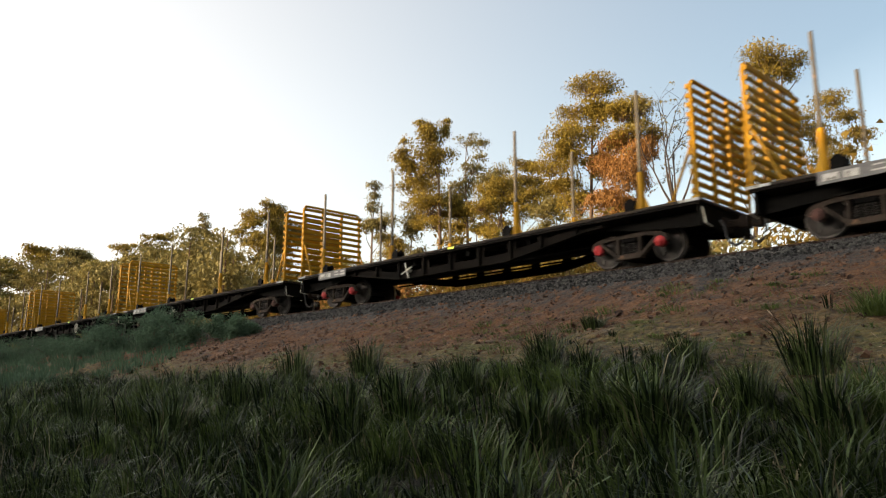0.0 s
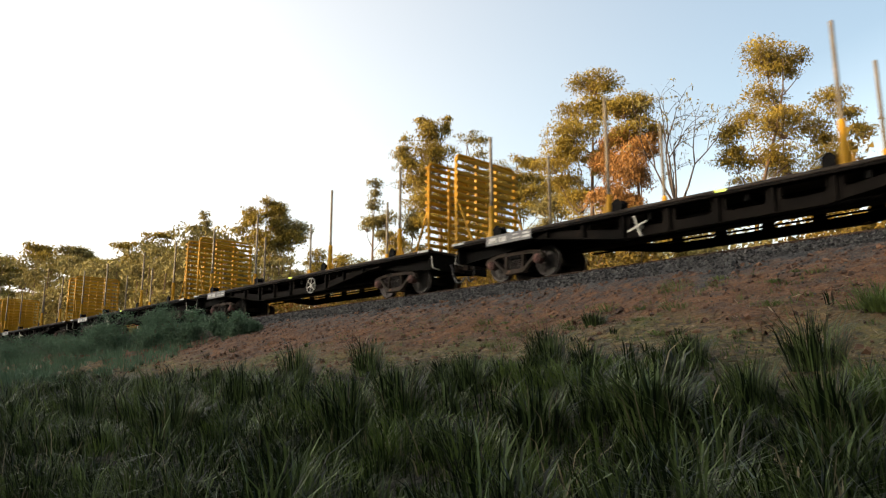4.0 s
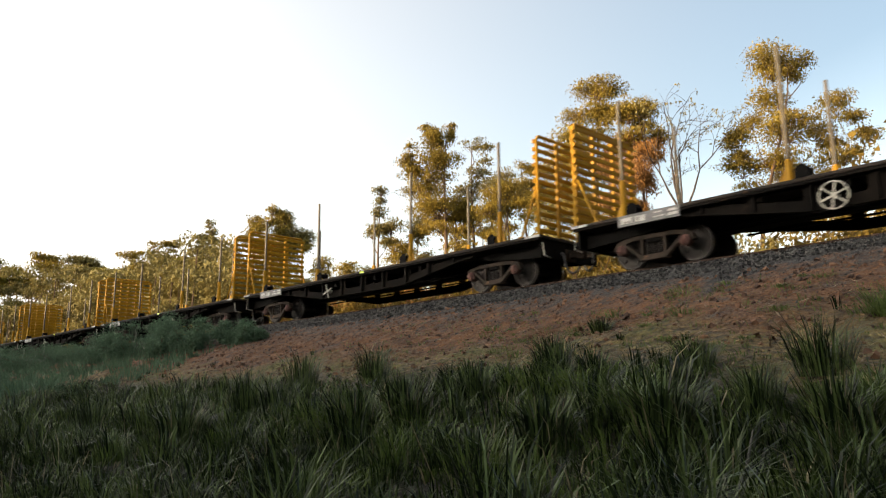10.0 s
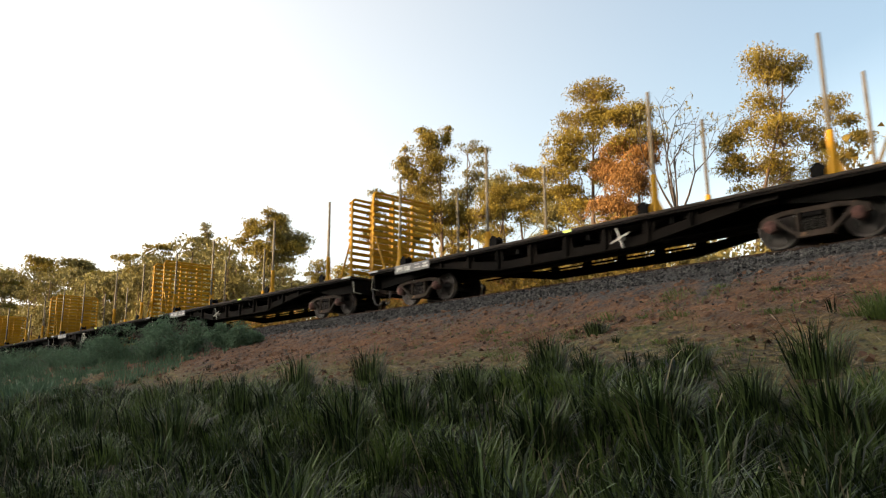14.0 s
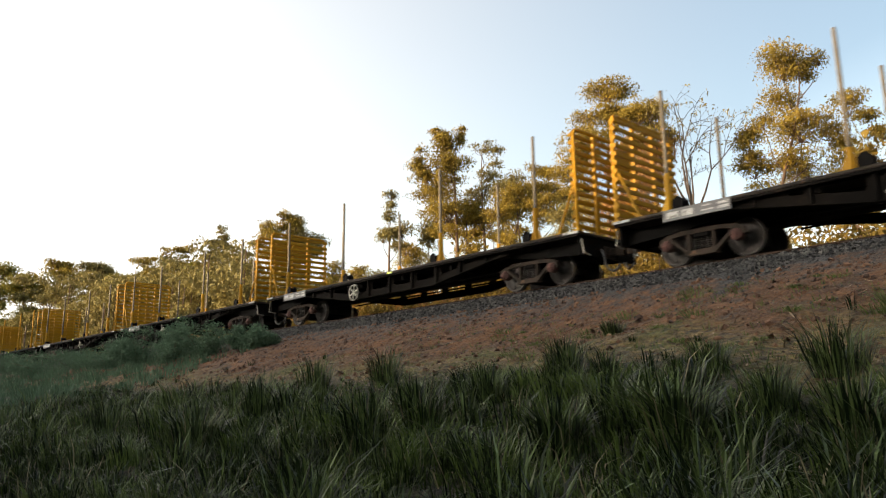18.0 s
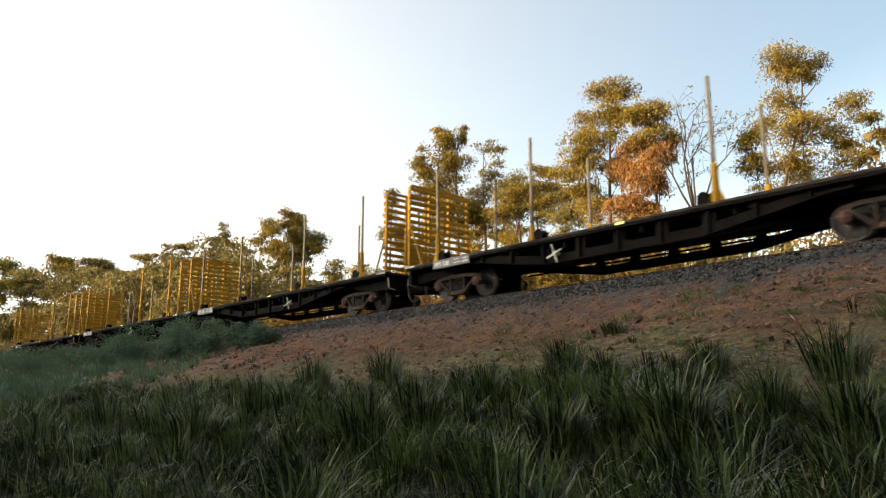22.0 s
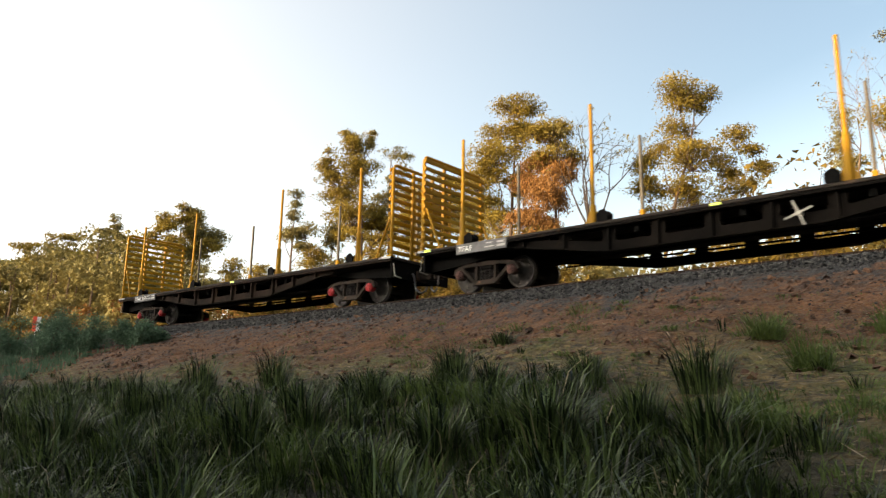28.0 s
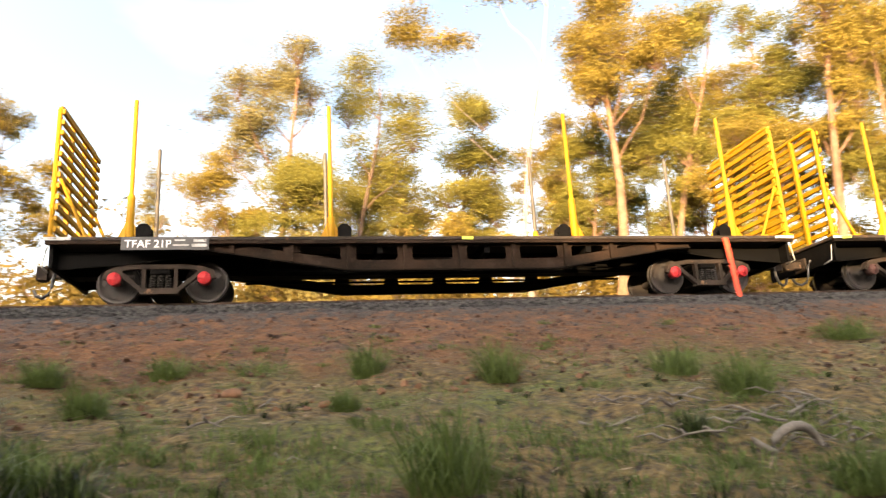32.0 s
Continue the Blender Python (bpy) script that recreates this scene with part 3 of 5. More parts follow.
def bulkhead(parent, end):
    """An end rack of yellow tubes: a bent outer frame, two inner posts, a ladder of bars and two braces."""
    x = end * 7.9
    bm = bmesh.new()
    w, top, r = 1.3, 3.93, 0.16
    pts = [(x, -w, DECK), (x, -w, top - r)]
    pts += [(x, -w + r - r * math.cos(a), top - r + r * math.sin(a)) for a in (0.4, 0.8, 1.2, 1.57)]
    pts += [(x, -p[1], p[2]) for p in pts[::-1]]
    tube(bm, pts, 0.05, 8)
    for y in (-w, w):
        box(bm, x - 0.1, x + 0.1, y - 0.09, y + 0.09, DECK, DECK + 0.05, 0.01)
    body = part("bulkhead", bm, M_YELLOW, parent, "yellow-painted tubular end rack")
    for y in (-0.44, 0.44):
        bm = bmesh.new()
        box(bm, x - 0.045, x + 0.045, y - 0.045, y + 0.045, DECK, top, 0.008)
        part("post", bm, M_YELLOW, body)
    bm = bmesh.new()
    box(bm, -0.032, 0.032, -1.36, 1.36, -0.056, 0.056, 0.012)
    first = part("bar", bm, M_YELLOW, body)
    for i in range(12):
        ob = first if i == 0 else new("bar", first.data)
        ob.parent = body
        ob.location = (x - end * 0.08, 0, DECK + 0.17 + i * 0.222)
    for y in (-w, w):
        bm = bmesh.new()
        tube(bm, [(x - end * 0.06, y * 0.98, DECK + 1.3), (x - end * 0.62, y * 0.98, DECK + 0.03)], 0.035, 8)
        box(bm, x - end * 0.62 - 0.09, x - end * 0.62 + 0.09, y * 0.98 - 0.07, y * 0.98 + 0.07, DECK, DECK + 0.04)
        part("brace", bm, M_YELLOW, body)
    return body


def stanchion(parent, x, side, low, upper):
    y = side * 1.3
    bm = bmesh.new()
    tube(bm, [(x, y, DECK), (x, y, DECK + (0.42 if low else 0.85)), (x, y, DECK + (0.45 if low else 0.89))], [0.085, 0.075, 0.055], 12)
    slab(bm, [(x - 0.22, DECK), (x + 0.22, DECK), (x + 0.08, DECK + 0.3), (x - 0.08, DECK + 0.3)], y - 0.012, y + 0.012)
    post = part("stanchion", bm, M_YELLOW, parent, "yellow stanchion socket", smooth=False)
    bm = bmesh.new()
    tube(bm, [(x, y, DECK + (0.44 if low else 0.87)), (x, y, 4.08), (x, y, 4.1)], [0.046, 0.043, 0.03], 12)
    part("tube", bm, upper, post, "weathered grey-yellow upright tube" if upper is M_TUBE else "yellow-painted upright tube")
    if side < 0:
        bm = bmesh.new()
        c = Vector((x + (0.27 if x < 0 else -0.27), y + 0.03, DECK + 0.14))
        tube(bm, [c - Vector((0, 0.12, 0)), c - Vector((0, 0.1, 0)), c + Vector((0, 0.1, 0)), c + Vector((0, 0.12, 0))], [0.14, 0.08, 0.08, 0.14], 12)
        box(bm, c.x - 0.14, c.x + 0.14, c.y - 0.14, c.y - 0.12, DECK, c.z + 0.06)
        box(bm, c.x - 0.14, c.x + 0.14, c.y + 0.12, c.y + 0.14, DECK, c.z + 0.06)
        part("strap_winch", bm, M_BLACK, parent, "black strap winch beside the stanchion")


RIBS = [-4.55, -3.4, -2.25, -1.08, 0.09, 1.26, 2.43, 3.5, 4.6]


def belly(x):
    """Height of the side girder's lower edge."""
    return float(np.interp(abs(x), [0, 2.25, 4.95, 8], [0.5, 0.5, 0.92, 0.95]))


def side_girder(parent, side, web):
    y = side * 1.22
    bm = bmesh.new()
    box(bm, -HALF + 0.02, HALF - 0.02, side * 1.3, side * 1.385, 1.03, DECK - 0.074, 0.006)
    xs = [-5.4] + RIBS + [5.4]
    for a, b in zip(xs, xs[1:]):
        za, zb = belly(a), belly(b)
        tall = min(za, zb) < 0.8
        slab(bm, [(a, 1.1), (b, 1.1), (b, 1.0 if tall else zb), (a, 1.0 if tall else za)], y - 0.01, y + 0.01)
        if tall:
            slab(bm, [(a, za), (b, zb), (b, zb + 0.21), (a, za + 0.21)], y - 0.01, y + 0.01)
            slab(bm, [(a, za + 0.21), (a + 0.2, za + 0.21), (a + 0.16, za + 0.25), (a + 0.16, 0.96), (a + 0.2, 1.0), (a, 1.0)], y - 0.01, y + 0.01)
            slab(bm, [(b - 0.2, zb + 0.21), (b, zb + 0.21), (b, 1.0), (b - 0.2, 1.0), (b - 0.16, 0.96), (b - 0.16, zb + 0.25)], y - 0.01, y + 0.01)
    body = part("side_girder", bm, web, parent, "dusty black fish-bellied side girder")
    bm = bmesh.new()
    beam(bm, [(-5.4, 0.93), (-4.95, 0.91), (-2.25, 0.49), (2.25, 0.49), (4.95, 0.91), (5.4, 0.93)], 0.03, y - 0.07, y + 0.07)
    part("lower_flange", bm, M_SIDE, body)
    for x in RIBS:
        bm = bmesh.new()
        slab(bm, [(x - 0.035, belly(x)), (x + 0.035, belly(x)), (x + 0.035, 1.09), (x - 0.035, 1.09)], y, side * 1.32)
        part("rib", bm, web, body)
    return body


def coupler(parent, end):
    bm = bmesh.new()
    x0 = end * 7.9
    box(bm, x0, x0 + end * 0.4, -0.08, 0.08, 0.67, 0.85, 0.02)
    slab(bm, [(x0 + end * 0.36, 0.62), (x0 + end * 0.56, 0.62), (x0 + end * 0.56, 0.9), (x0 + end * 0.36, 0.9)], -0.17, 0.02)
    tube(bm, [(x0 + end * 0.5, 0.1, 0.63), (x0 + end * 0.5, 0.1, 0.89)], 0.07, 10)
    box(bm, x0 - end * 0.02, x0 + end * 0.05, -0.22, 0.22, 0.6, 0.92, 0.02)
    body = part("coupler", bm, M_CAST, parent, "grimy knuckle coupler")
    bm = bmesh.new()
    pts = [(x0 + end * 0.05, -0.42, 0.8), (x0 + end * 0.14, -0.43, 0.66), (x0 + end * 0.17, -0.42, 0.42), (x0 + end * 0.24, -0.4, 0.26), (x0 + end * 0.36, -0.36, 0.2), (x0 + end * 0.48, -0.32, 0.26), (x0 + end * 0.54, -0.3, 0.38)]
    tube(bm, pts, 0.034, 8)
    part("air_hose", bm, M_RUBBER, body)
    bm = bmesh.new()
    tube(bm, [(x0 + end * 0.06, -1.25, 0.98), (x0 + end * 0.12, -1.25, 0.62), (x0 + end * 0.1, -0.95, 0.58)], 0.018, 6)
    part("shunter_step", bm, M_CREAM, body, "white-painted corner step")


def lettering(parent, text, x0, z0, size, mat, y):
    cu = bpy.data.curves.new("lettering", "FONT")
    cu.body, cu.size, cu.extrude = text, size, 0.002
    tmp = bpy.data.objects.new("tmp", cu)
    scene.collection.objects.link(tmp)
    dg = bpy.context.evaluated_depsgraph_get()
    me = bpy.data.meshes.new_from_object(tmp.evaluated_get(dg))
    bpy.data.objects.remove(tmp)
    me.materials.clear()
    me.materials.append(mat)
    ob = new("lettering", me)
    ob.parent = parent
    ob.matrix_basis = pose(x0, y, z0, 90, 0, 0)
    return ob


def wagon(cap, hand_wheel, words):
    """A flat log wagon; x ahead, the viewer's side at -y, z from the rail head."""
    root = new("log_wagon")
    bm = bmesh.new()
    box(bm, -HALF, HALF, -WIDE, WIDE, DECK - 0.07, DECK, 0.01)
    deck = part("deck", bm, M_DECK, root, "worn dark steel deck")
    for x in np.arange(-7.2, 7.3, 0.8):
        bm = bmesh.new()
        box(bm, x - 0.04, x + 0.04, -1.36, 1.36, DECK, DECK + 0.012)
        part("deck_strip", bm, M_DECK, deck)
    for side in (-1, 1):
        # the last wagon gets the web whose colour holds the sunlit brown
        side_girder(root, side, M_WEB if words == "TFAF 21P" else M_SIDE)
    bm = bmesh.new()
    slab(bm, [(-7.9, 1.1), (-7.9, 0.66), (-5.0, 0.62), (-4.4, 0.63), (4.4, 0.63), (5.0, 0.62), (7.9, 0.66), (7.9, 1.1)], -0.2, 0.2)
    part("centre_sill", bm, M_BLACK, root)
    for x in (-3.9, -1.6, 0.7, 3.0):
        bm = bmesh.new()
        box(bm, x - 0.06, x + 0.06, -1.2, 1.2, 0.86, 1.09)
        part("cross_bearer", bm, M_BLACK, root)
    for end in (-1, 1):
        bm = bmesh.new()
        x = end * 7.86
        slab(bm, [(x - end * 0.02, DECK - 0.076), (x - end * 0.02, 0.6), (x + end * 0.05, 0.6), (x + end * 0.05, DECK - 0.076)], -1.25, 1.25)
        slab(bm, [(x, 0.98), (x - end * 2.6, 0.98), (x - end * 2.6, 0.9), (x - end * 1.6, 0.74), (x, 0.62)], -0.98, -0.95)
        slab(bm, [(x, 0.98), (x - end * 2.6, 0.98), (x - end * 2.6, 0.9), (x - end * 1.6, 0.74), (x, 0.62)], 0.95, 0.98)
        part("headstock", bm, M_BLACK, root)
        for side in (-1, 1):
            bm = bmesh.new()
            box(bm, end * 7.5, end * 7.985, side * 1.388, side * 1.405, DECK - 0.066, DECK - 0.004)
            part("corner_marking", bm, M_CHALK, root, "white-painted deck corner")
        bulkhead(root, end)
        coupler(root, end)
        bogie(root, end * BOGIE_AT, cap)
    for i, x in enumerate((-6.48, -2.6, 2.68, 6.52)):
        for side in (-1, 1):
            stanchion(root, x, side, (i + (side > 0)) % 3 == 1, M_YELLOW if words and side < 0 else M_TUBE)
    bm = bmesh.new()
    box(bm, -6.6, -4.98, -1.412, -1.388, 0.9, 1.165, 0.004)
    panel = part("number_panel", bm, M_DARKPANEL if words == "TFAF 21P" else M_PANEL, root, "grey stencilled panel on the deck edge")
    if words:
        lettering(panel, words, -6.54, 0.95, 0.215, M_WHITE, -1.416)
    else:
        for k, (a, b) in enumerate(((-6.5, -6.2), (-6.12, -5.86))):
            bm = bmesh.new()
            box(bm, a, b, -1.418, -1.4, 0.96, 1.1)
            part("letter_bar", bm, M_CHALK, panel)
    for a, b, z, h in ((-5.62, -5.42, 1.08, 0.03), (-5.65, -5.35, 0.98, 0.03), (-5.27, -5.03, 1.06, 0.05), (-5.3, -5.02, 0.96, 0.06)):
        bm = bmesh.new()
        box(bm, a, b, -1.418, -1.4, z, z + h)
        part("letter_bar", bm, M_CHALK, panel)
    for x in ((0.12, -7.75) if words == "TFAF" else (0.12,)):
        bm = bmesh.new()
        box(bm, x, x + 0.24, -1.41, -1.388, DECK - 0.07, DECK - 0.012)
        part("reflector", bm, M_TAG, root, "fluorescent yellow-green reflector")
    bm = bmesh.new()
    tube(bm, [(-1.2, -0.75, 0.72), (0.2, -0.75, 0.72)], 0.16, 14)
    part("air_tank", bm, M_BLACK, root)
    bm = bmesh.new()
    tube(bm, [(-4.4, -0.4, 0.7), (4.4, -0.4, 0.7)], 0.02, 6)
    tube(bm, [(-4.4, 0.5, 0.62), (4.4, 0.5, 0.62)], 0.025, 6)
    part("brake_rod", bm, M_BLACK, root)
    if hand_wheel:
        x, style = hand_wheel
        bm = bmesh.new()
        spokes = 6 if style == "ring" else 4
        c = Vector((x, -1.4, 0.7))
        arms = []
        for k in range(spokes):
            a = k * math.tau / spokes + 0.35
            d = Vector((math.cos(a), 0, math.sin(a)))
            e = Vector((-math.sin(a), 0, math.cos(a)))
            w = 0.016 if style == "ring" else 0.02
            v = [c + d * 0.05 + e * w, c + d * 0.27 + e * w, c + d * 0.27 - e * w, c + d * 0.05 - e * w]
            arms.append(slab(bmesh.new(), [(p.x, p.z) for p in v], -1.412, -1.39))
        if style == "ring":
            tube(bm, [c + Vector((0.27 * math.cos(a), 0, 0.27 * math.sin(a))) for a in np.linspace(0, math.tau, 33)], 0.017, 6, caps=False)
        tube(bm, [(x, -1.2, 0.7), (x, -1.42, 0.7)], 0.05, 10)
        wheel = part("hand_brake_wheel", bm, M_CREAM, root, "white spoked hand brake wheel" if style == "ring" else "white four-armed hand brake wheel")
        for arm in arms:
            part("spoke", arm, M_CREAM, wheel)
    return root


# how far the last wagon's middle is along the line
RUN_T = [0.0, 3.0, 6.0, 9.0, 12.0, 13.0, 17.0, 20.0, 24.0, 28.0, 30.0, 31.0, 31.5, 32.0]
RUN_S = [-202.78, -183.88, -164.83, -145.75, -126.51, -120.02, -93.87, -74.29, -48.39, -22.37, -9.495, -3.05, 0.208, 3.459]


def run(t):
    return float(np.interp(t, RUN_T, RUN_S))


def wagon_pose(s):
    a, _, za = line(s - BOGIE_AT)
    b, _, zb = line(s + BOGIE_AT)
    m = (a + b) / 2
    return pose(float(m[0]), float(m[1]), (za + zb) / 2, 0, -math.degrees(math.atan2(zb - za, 2 * BOGIE_AT)), math.degrees(math.atan2(b[1] - a[1], b[0] - a[0])))


KINDS = {"ring": wagon(M_GREYCAP, (-1.8, "ring"), ""), "ring_fore": wagon(M_GREYCAP, (1.65, "ring"), ""), "cross": wagon(M_GREYCAP, (-1.8, "cross"), ""), "cross_fore": wagon(M_GREYCAP, (1.75, "cross"), ""), "red": wagon(M_RED, (-1.75, "cross"), ""),
         "back": wagon(M_GREYCAP, (1.78, "cross"), "TFAF"), "last": wagon(M_RED, None, "TFAF 21P")}
ORDER = ["cross", "red", "cross", "ring_fore", "ring", "cross", "cross_fore", "cross", "ring", "cross", "cross_fore", "back", "last"]
WAGONS = []
used = set()
for i, kind in enumerate(ORDER):
    base = KINDS[kind]
    m = wagon_pose(run(0) + (12 - i) * PITCH)
    ob = base if kind not in used else copy_thing(base, m)
    used.add(kind)
    ob.matrix_basis = m
    tagged(ob, {"last": "empty black log wagon with red bearing caps at the train's tail", "red": "empty black flat log wagon with yellow racks and red bearing caps"}.get(kind, "empty black flat log wagon with yellow end racks and grey stanchions"), "rail wagon", "wagons of the log train")
    WAGONS.append(ob)


# ---- trees and plants ----
def leaves(rng, centres, radii, count, size, droop=0.6, flat=0.7):
    """Corners of many leaf quads in clumps round the centres."""
    n = len(centres)
    pick = rng.integers(0, n, count)
    d = rng.normal(size=(count, 3))
    d /= np.linalg.norm(d, axis=1, keepdims=True)
    r = rng.random((count, 1)) ** 0.5 * (0.75 + 0.38 * rng.random((count, 1)))
    c = centres[pick] + d * r * radii[pick][:, None] * np.array([1, 1, flat])
    return hung(rng, c, d, size, droop)


def hung(rng, c, d, size, droop):
    """A drooping three-cornered leaf at each place c, turned with the way d that it faces."""
    count = len(c)
    a = rng.normal(size=(count, 3)) * 0.8 + d * 0.5
    a[:, 2] -= droop * 2
    a /= np.linalg.norm(a, axis=1, keepdims=True)
    b = np.cross(a, d + rng.normal(size=(count, 3)) * 0.45)
    b /= np.linalg.norm(b, axis=1, keepdims=True) + 1e-9
    ln = size * (0.7 + 0.7 * rng.random((count, 1)))
    w = ln * (0.26 + 0.15 * rng.random((count, 1)))
    v = np.stack([c + b * w, c - b * w, c + a * ln], 1).reshape(-1, 3)
    return v, np.arange(count * 3).reshape(-1, 3)


def sprays(rng, centre, half):
    """Places and radii of the leaf sprays that make up one domed mass of a crown."""
    n = int(14 + 11 * (half[0] * half[2]) ** 0.5)
    d = rng.normal(size=(n, 3))
    d /= np.linalg.norm(d, axis=1, keepdims=True)
    low = (d[:, 2] < -0.2) & (rng.random(n) < 0.7)
    d[low, 2] *= -1
    r = 0.2 + (0.8 + 0.3 * rng.random((n, 1)) ** 3) * rng.random((n, 1)) ** 0.6
    size = (0.34 * min(half[0], half[2] * 1.3) + 0.1) * (0.45 + 0.8 * rng.random(n))
    return centre + d * r * np.maximum(np.array(half) - 0.75 * size[:, None], 0.1), size


def umbrella(rng, centres, radii, count, size, droop):
    """Leaves on small flat-bottomed domes, with gaps between them."""
    share = radii ** 2 / np.sum(radii ** 2)
    pick = rng.choice(len(centres), count, p=share)
    d = rng.normal(size=(count, 3))
    d /= np.linalg.norm(d, axis=1, keepdims=True)
    d[:, 2] = np.where((d[:, 2] < -0.15) & (rng.random(count) < 0.75), -d[:, 2], d[:, 2])
    r = (0.25 + 0.75 * rng.random((count, 1)) ** 0.5) * (0.85 + 0.4 * rng.random((count, 1)))
    c = centres[pick] + d * r * radii[pick][:, None] * np.array([1.15, 1.15, 0.9])
    return hung(rng, c, d, size, droop)


def gum(yaw, dist, masses, seed, label, leaf=None, bark=None, dying=(), dense=1.0, stem=1.0):
    """A gum yaw degrees to the left of +y: a leaning trunk and limbs that carry domed masses of leaves.
    masses: metres across the sight line and up from zero level, half width, half height."""
    rng = np.random.default_rng(seed)
    ahead = Vector((-math.sin(radians(yaw)), math.cos(radians(yaw)), 0))
    across = Vector((ahead.y, -ahead.x, 0))
    place = ahead * dist
    base = drop(place.x, place.y)[0]
    root = new("gum_tree")
    root.location = (place.x, place.y, base)
    lobes = [(across * u + ahead * float(rng.normal()) * 0.6 * w + Vector((0, 0, z - base)), w, h) for u, z, w, h in masses]
    for c, w, h in list(lobes):
        near = min((l for l in lobes if l[0] is not c), key=lambda l: (l[0] - c).length, default=None)
        if near and (near[0] - c).length < 2.2 * (w + near[1]):
            lobes.append((c.lerp(near[0], 0.5) + Vector(rng.normal(size=3)) * 0.15 * w, 0.4 * (w + near[1]), 0.42 * (h + near[2])))
        if h > 0.6 and c.z - h * 1.9 > 1.0:
            lobes.append((Vector((c.x * 0.75, c.y * 0.75, c.z - h * 1.25)), w * 0.75, h * 0.6))
    top = max(lobes[:len(masses)], key=lambda l: l[0].z + 1.5 * l[1])[0]
    r0 = (0.06 + top.z * 0.0085) * stem
    bow = Vector((float(rng.normal()), float(rng.normal()), 0)) * top.z * 0.025

    def leader(k):
        return Vector((top.x, top.y, 0)) * k ** 1.6 + bow * math.sin(k * 5.0) + Vector((0, 0, -0.3 + (top.z + 0.3) * k))

    bm = bmesh.new()
    steps = np.linspace(0, 1, 10)
    tube(bm, [leader(float(k)) for k in steps], [r0 * (1.2 - 1.08 * float(k) ** 0.8) for k in steps], 8)
    tips, radii, rust = [], [], []
    wide = 1.2 if dist < 80 and yaw < -30 else 1.1
    for i, (c, w, h) in enumerate(lobes):
        off = math.hypot(c.x - leader(min(1.0, c.z / top.z)).x, c.y - leader(min(1.0, c.z / top.z)).y)
        places, sizes = sprays(rng, np.array(c), (w * wide, w * wide, h * wide))
        tips.append(places)
        radii.append(sizes)
        rust += [i in dying or (i >= len(masses) and len(dying) > 0 and c.z < 15 - base)] * len(places)
        if i >= len(masses):
            continue
        foot = leader(min(0.9, max(0.22, (c.z - h - 0.9 * off - 0.4) / top.z)))
        rl = r0 * min(0.5, 0.2 + 0.1 * w) / (1 + 0.25 * off)
        low = c - Vector((0, 0, h * 0.5))
        elbow = foot.lerp(low, 0.45) + Vector((low.x - foot.x, low.y - foot.y, 0)) * 0.16
        pts = [foot, foot.lerp(elbow, 0.5) + Vector(rng.normal(size=3)) * 0.06 * w, elbow, elbow.lerp(low, 0.55) + Vector(rng.normal(size=3)) * 0.1 * w, low]
        tube(bm, pts, [rl, rl * 0.85, rl * 0.7, rl * 0.5, rl * 0.35], 6, caps=False)
        for p in places:
            q = Vector(p)
            start = low if (q - low).length < (q - pts[3]).length else pts[3]
            tube(bm, [start, start.lerp(q, 0.5) + Vector(rng.normal(size=3)) * 0.08 * w, q], [rl * 0.3, rl * 0.2, rl * 0.08], 4, caps=False)
    for _ in range(11 * len(masses)):
        a, b = lobes[int(rng.integers(len(lobes)))], lobes[int(rng.integers(len(lobes)))]
        if (a[0] - b[0]).length > 1.6 * (a[1] + b[1]) + 0.6:
            continue
        q = a[0].lerp(b[0], float(rng.random())) + Vector(rng.normal(size=3)) * 0.33 * (a[1] + b[1]) / 2
        if q.z < 1.0 or q.z > top.z + 0.3:
            continue
        tips.append(np.array([list(q)]))
        radii.append(np.array([(0.16 + 0.3 * rng.random()) * (a[1] + b[1]) / 2 + 0.1]))
        rust.append(len(dying) > 0 and q.z < 15 - base)
    part("trunk", bm, bark or M_BARK, root, "pale smooth trunk and limbs" if bark is M_PALEBARK else "peeling brown trunk and limbs", smooth=True)
    tips, radii, rust = np.concatenate(tips), np.concatenate(radii), np.array(rust)
    size = 0.09 + max(0, dist - 32) * 0.0022
    for kind, chosen, mat, droop in (("crown", ~rust, leaf or M_LEAF_GOLD, 0.5), ("dying_foliage", rust, M_LEAF_RUST, 1.6)):
        if not chosen.any():
            continue
        area = sum(w * h for _, w, h in lobes) * chosen.mean()
        v, f = umbrella(rng, tips[chosen], radii[chosen], int(min(40000, 24.0 * dense * area / (size * size))), size, droop)
        raw(kind, v.tolist(), f.tolist(), mat, root)
    return tagged(root, label, "tree", "gum trees beyond the railway")


def masses_of(seed, top, radius, low=0.5):
    """Domed leaf masses for a gum of that height and spread, set by chance."""
    rng = np.random.default_rng(seed)
    out = [(float(rng.normal()) * 0.2 * radius, top - 0.35 * radius, 0.6 * radius, 0.4 * radius)]
    for k in range(7):
        u = float(rng.uniform(-1, 1)) * radius
        z = top - radius * (0.6 + (1.9 + low * 2) * float(rng.random()))
        out.append((u, z, radius * float(rng.uniform(0.3, 0.62)), radius * float(rng.uniform(0.22, 0.4))))
    return out


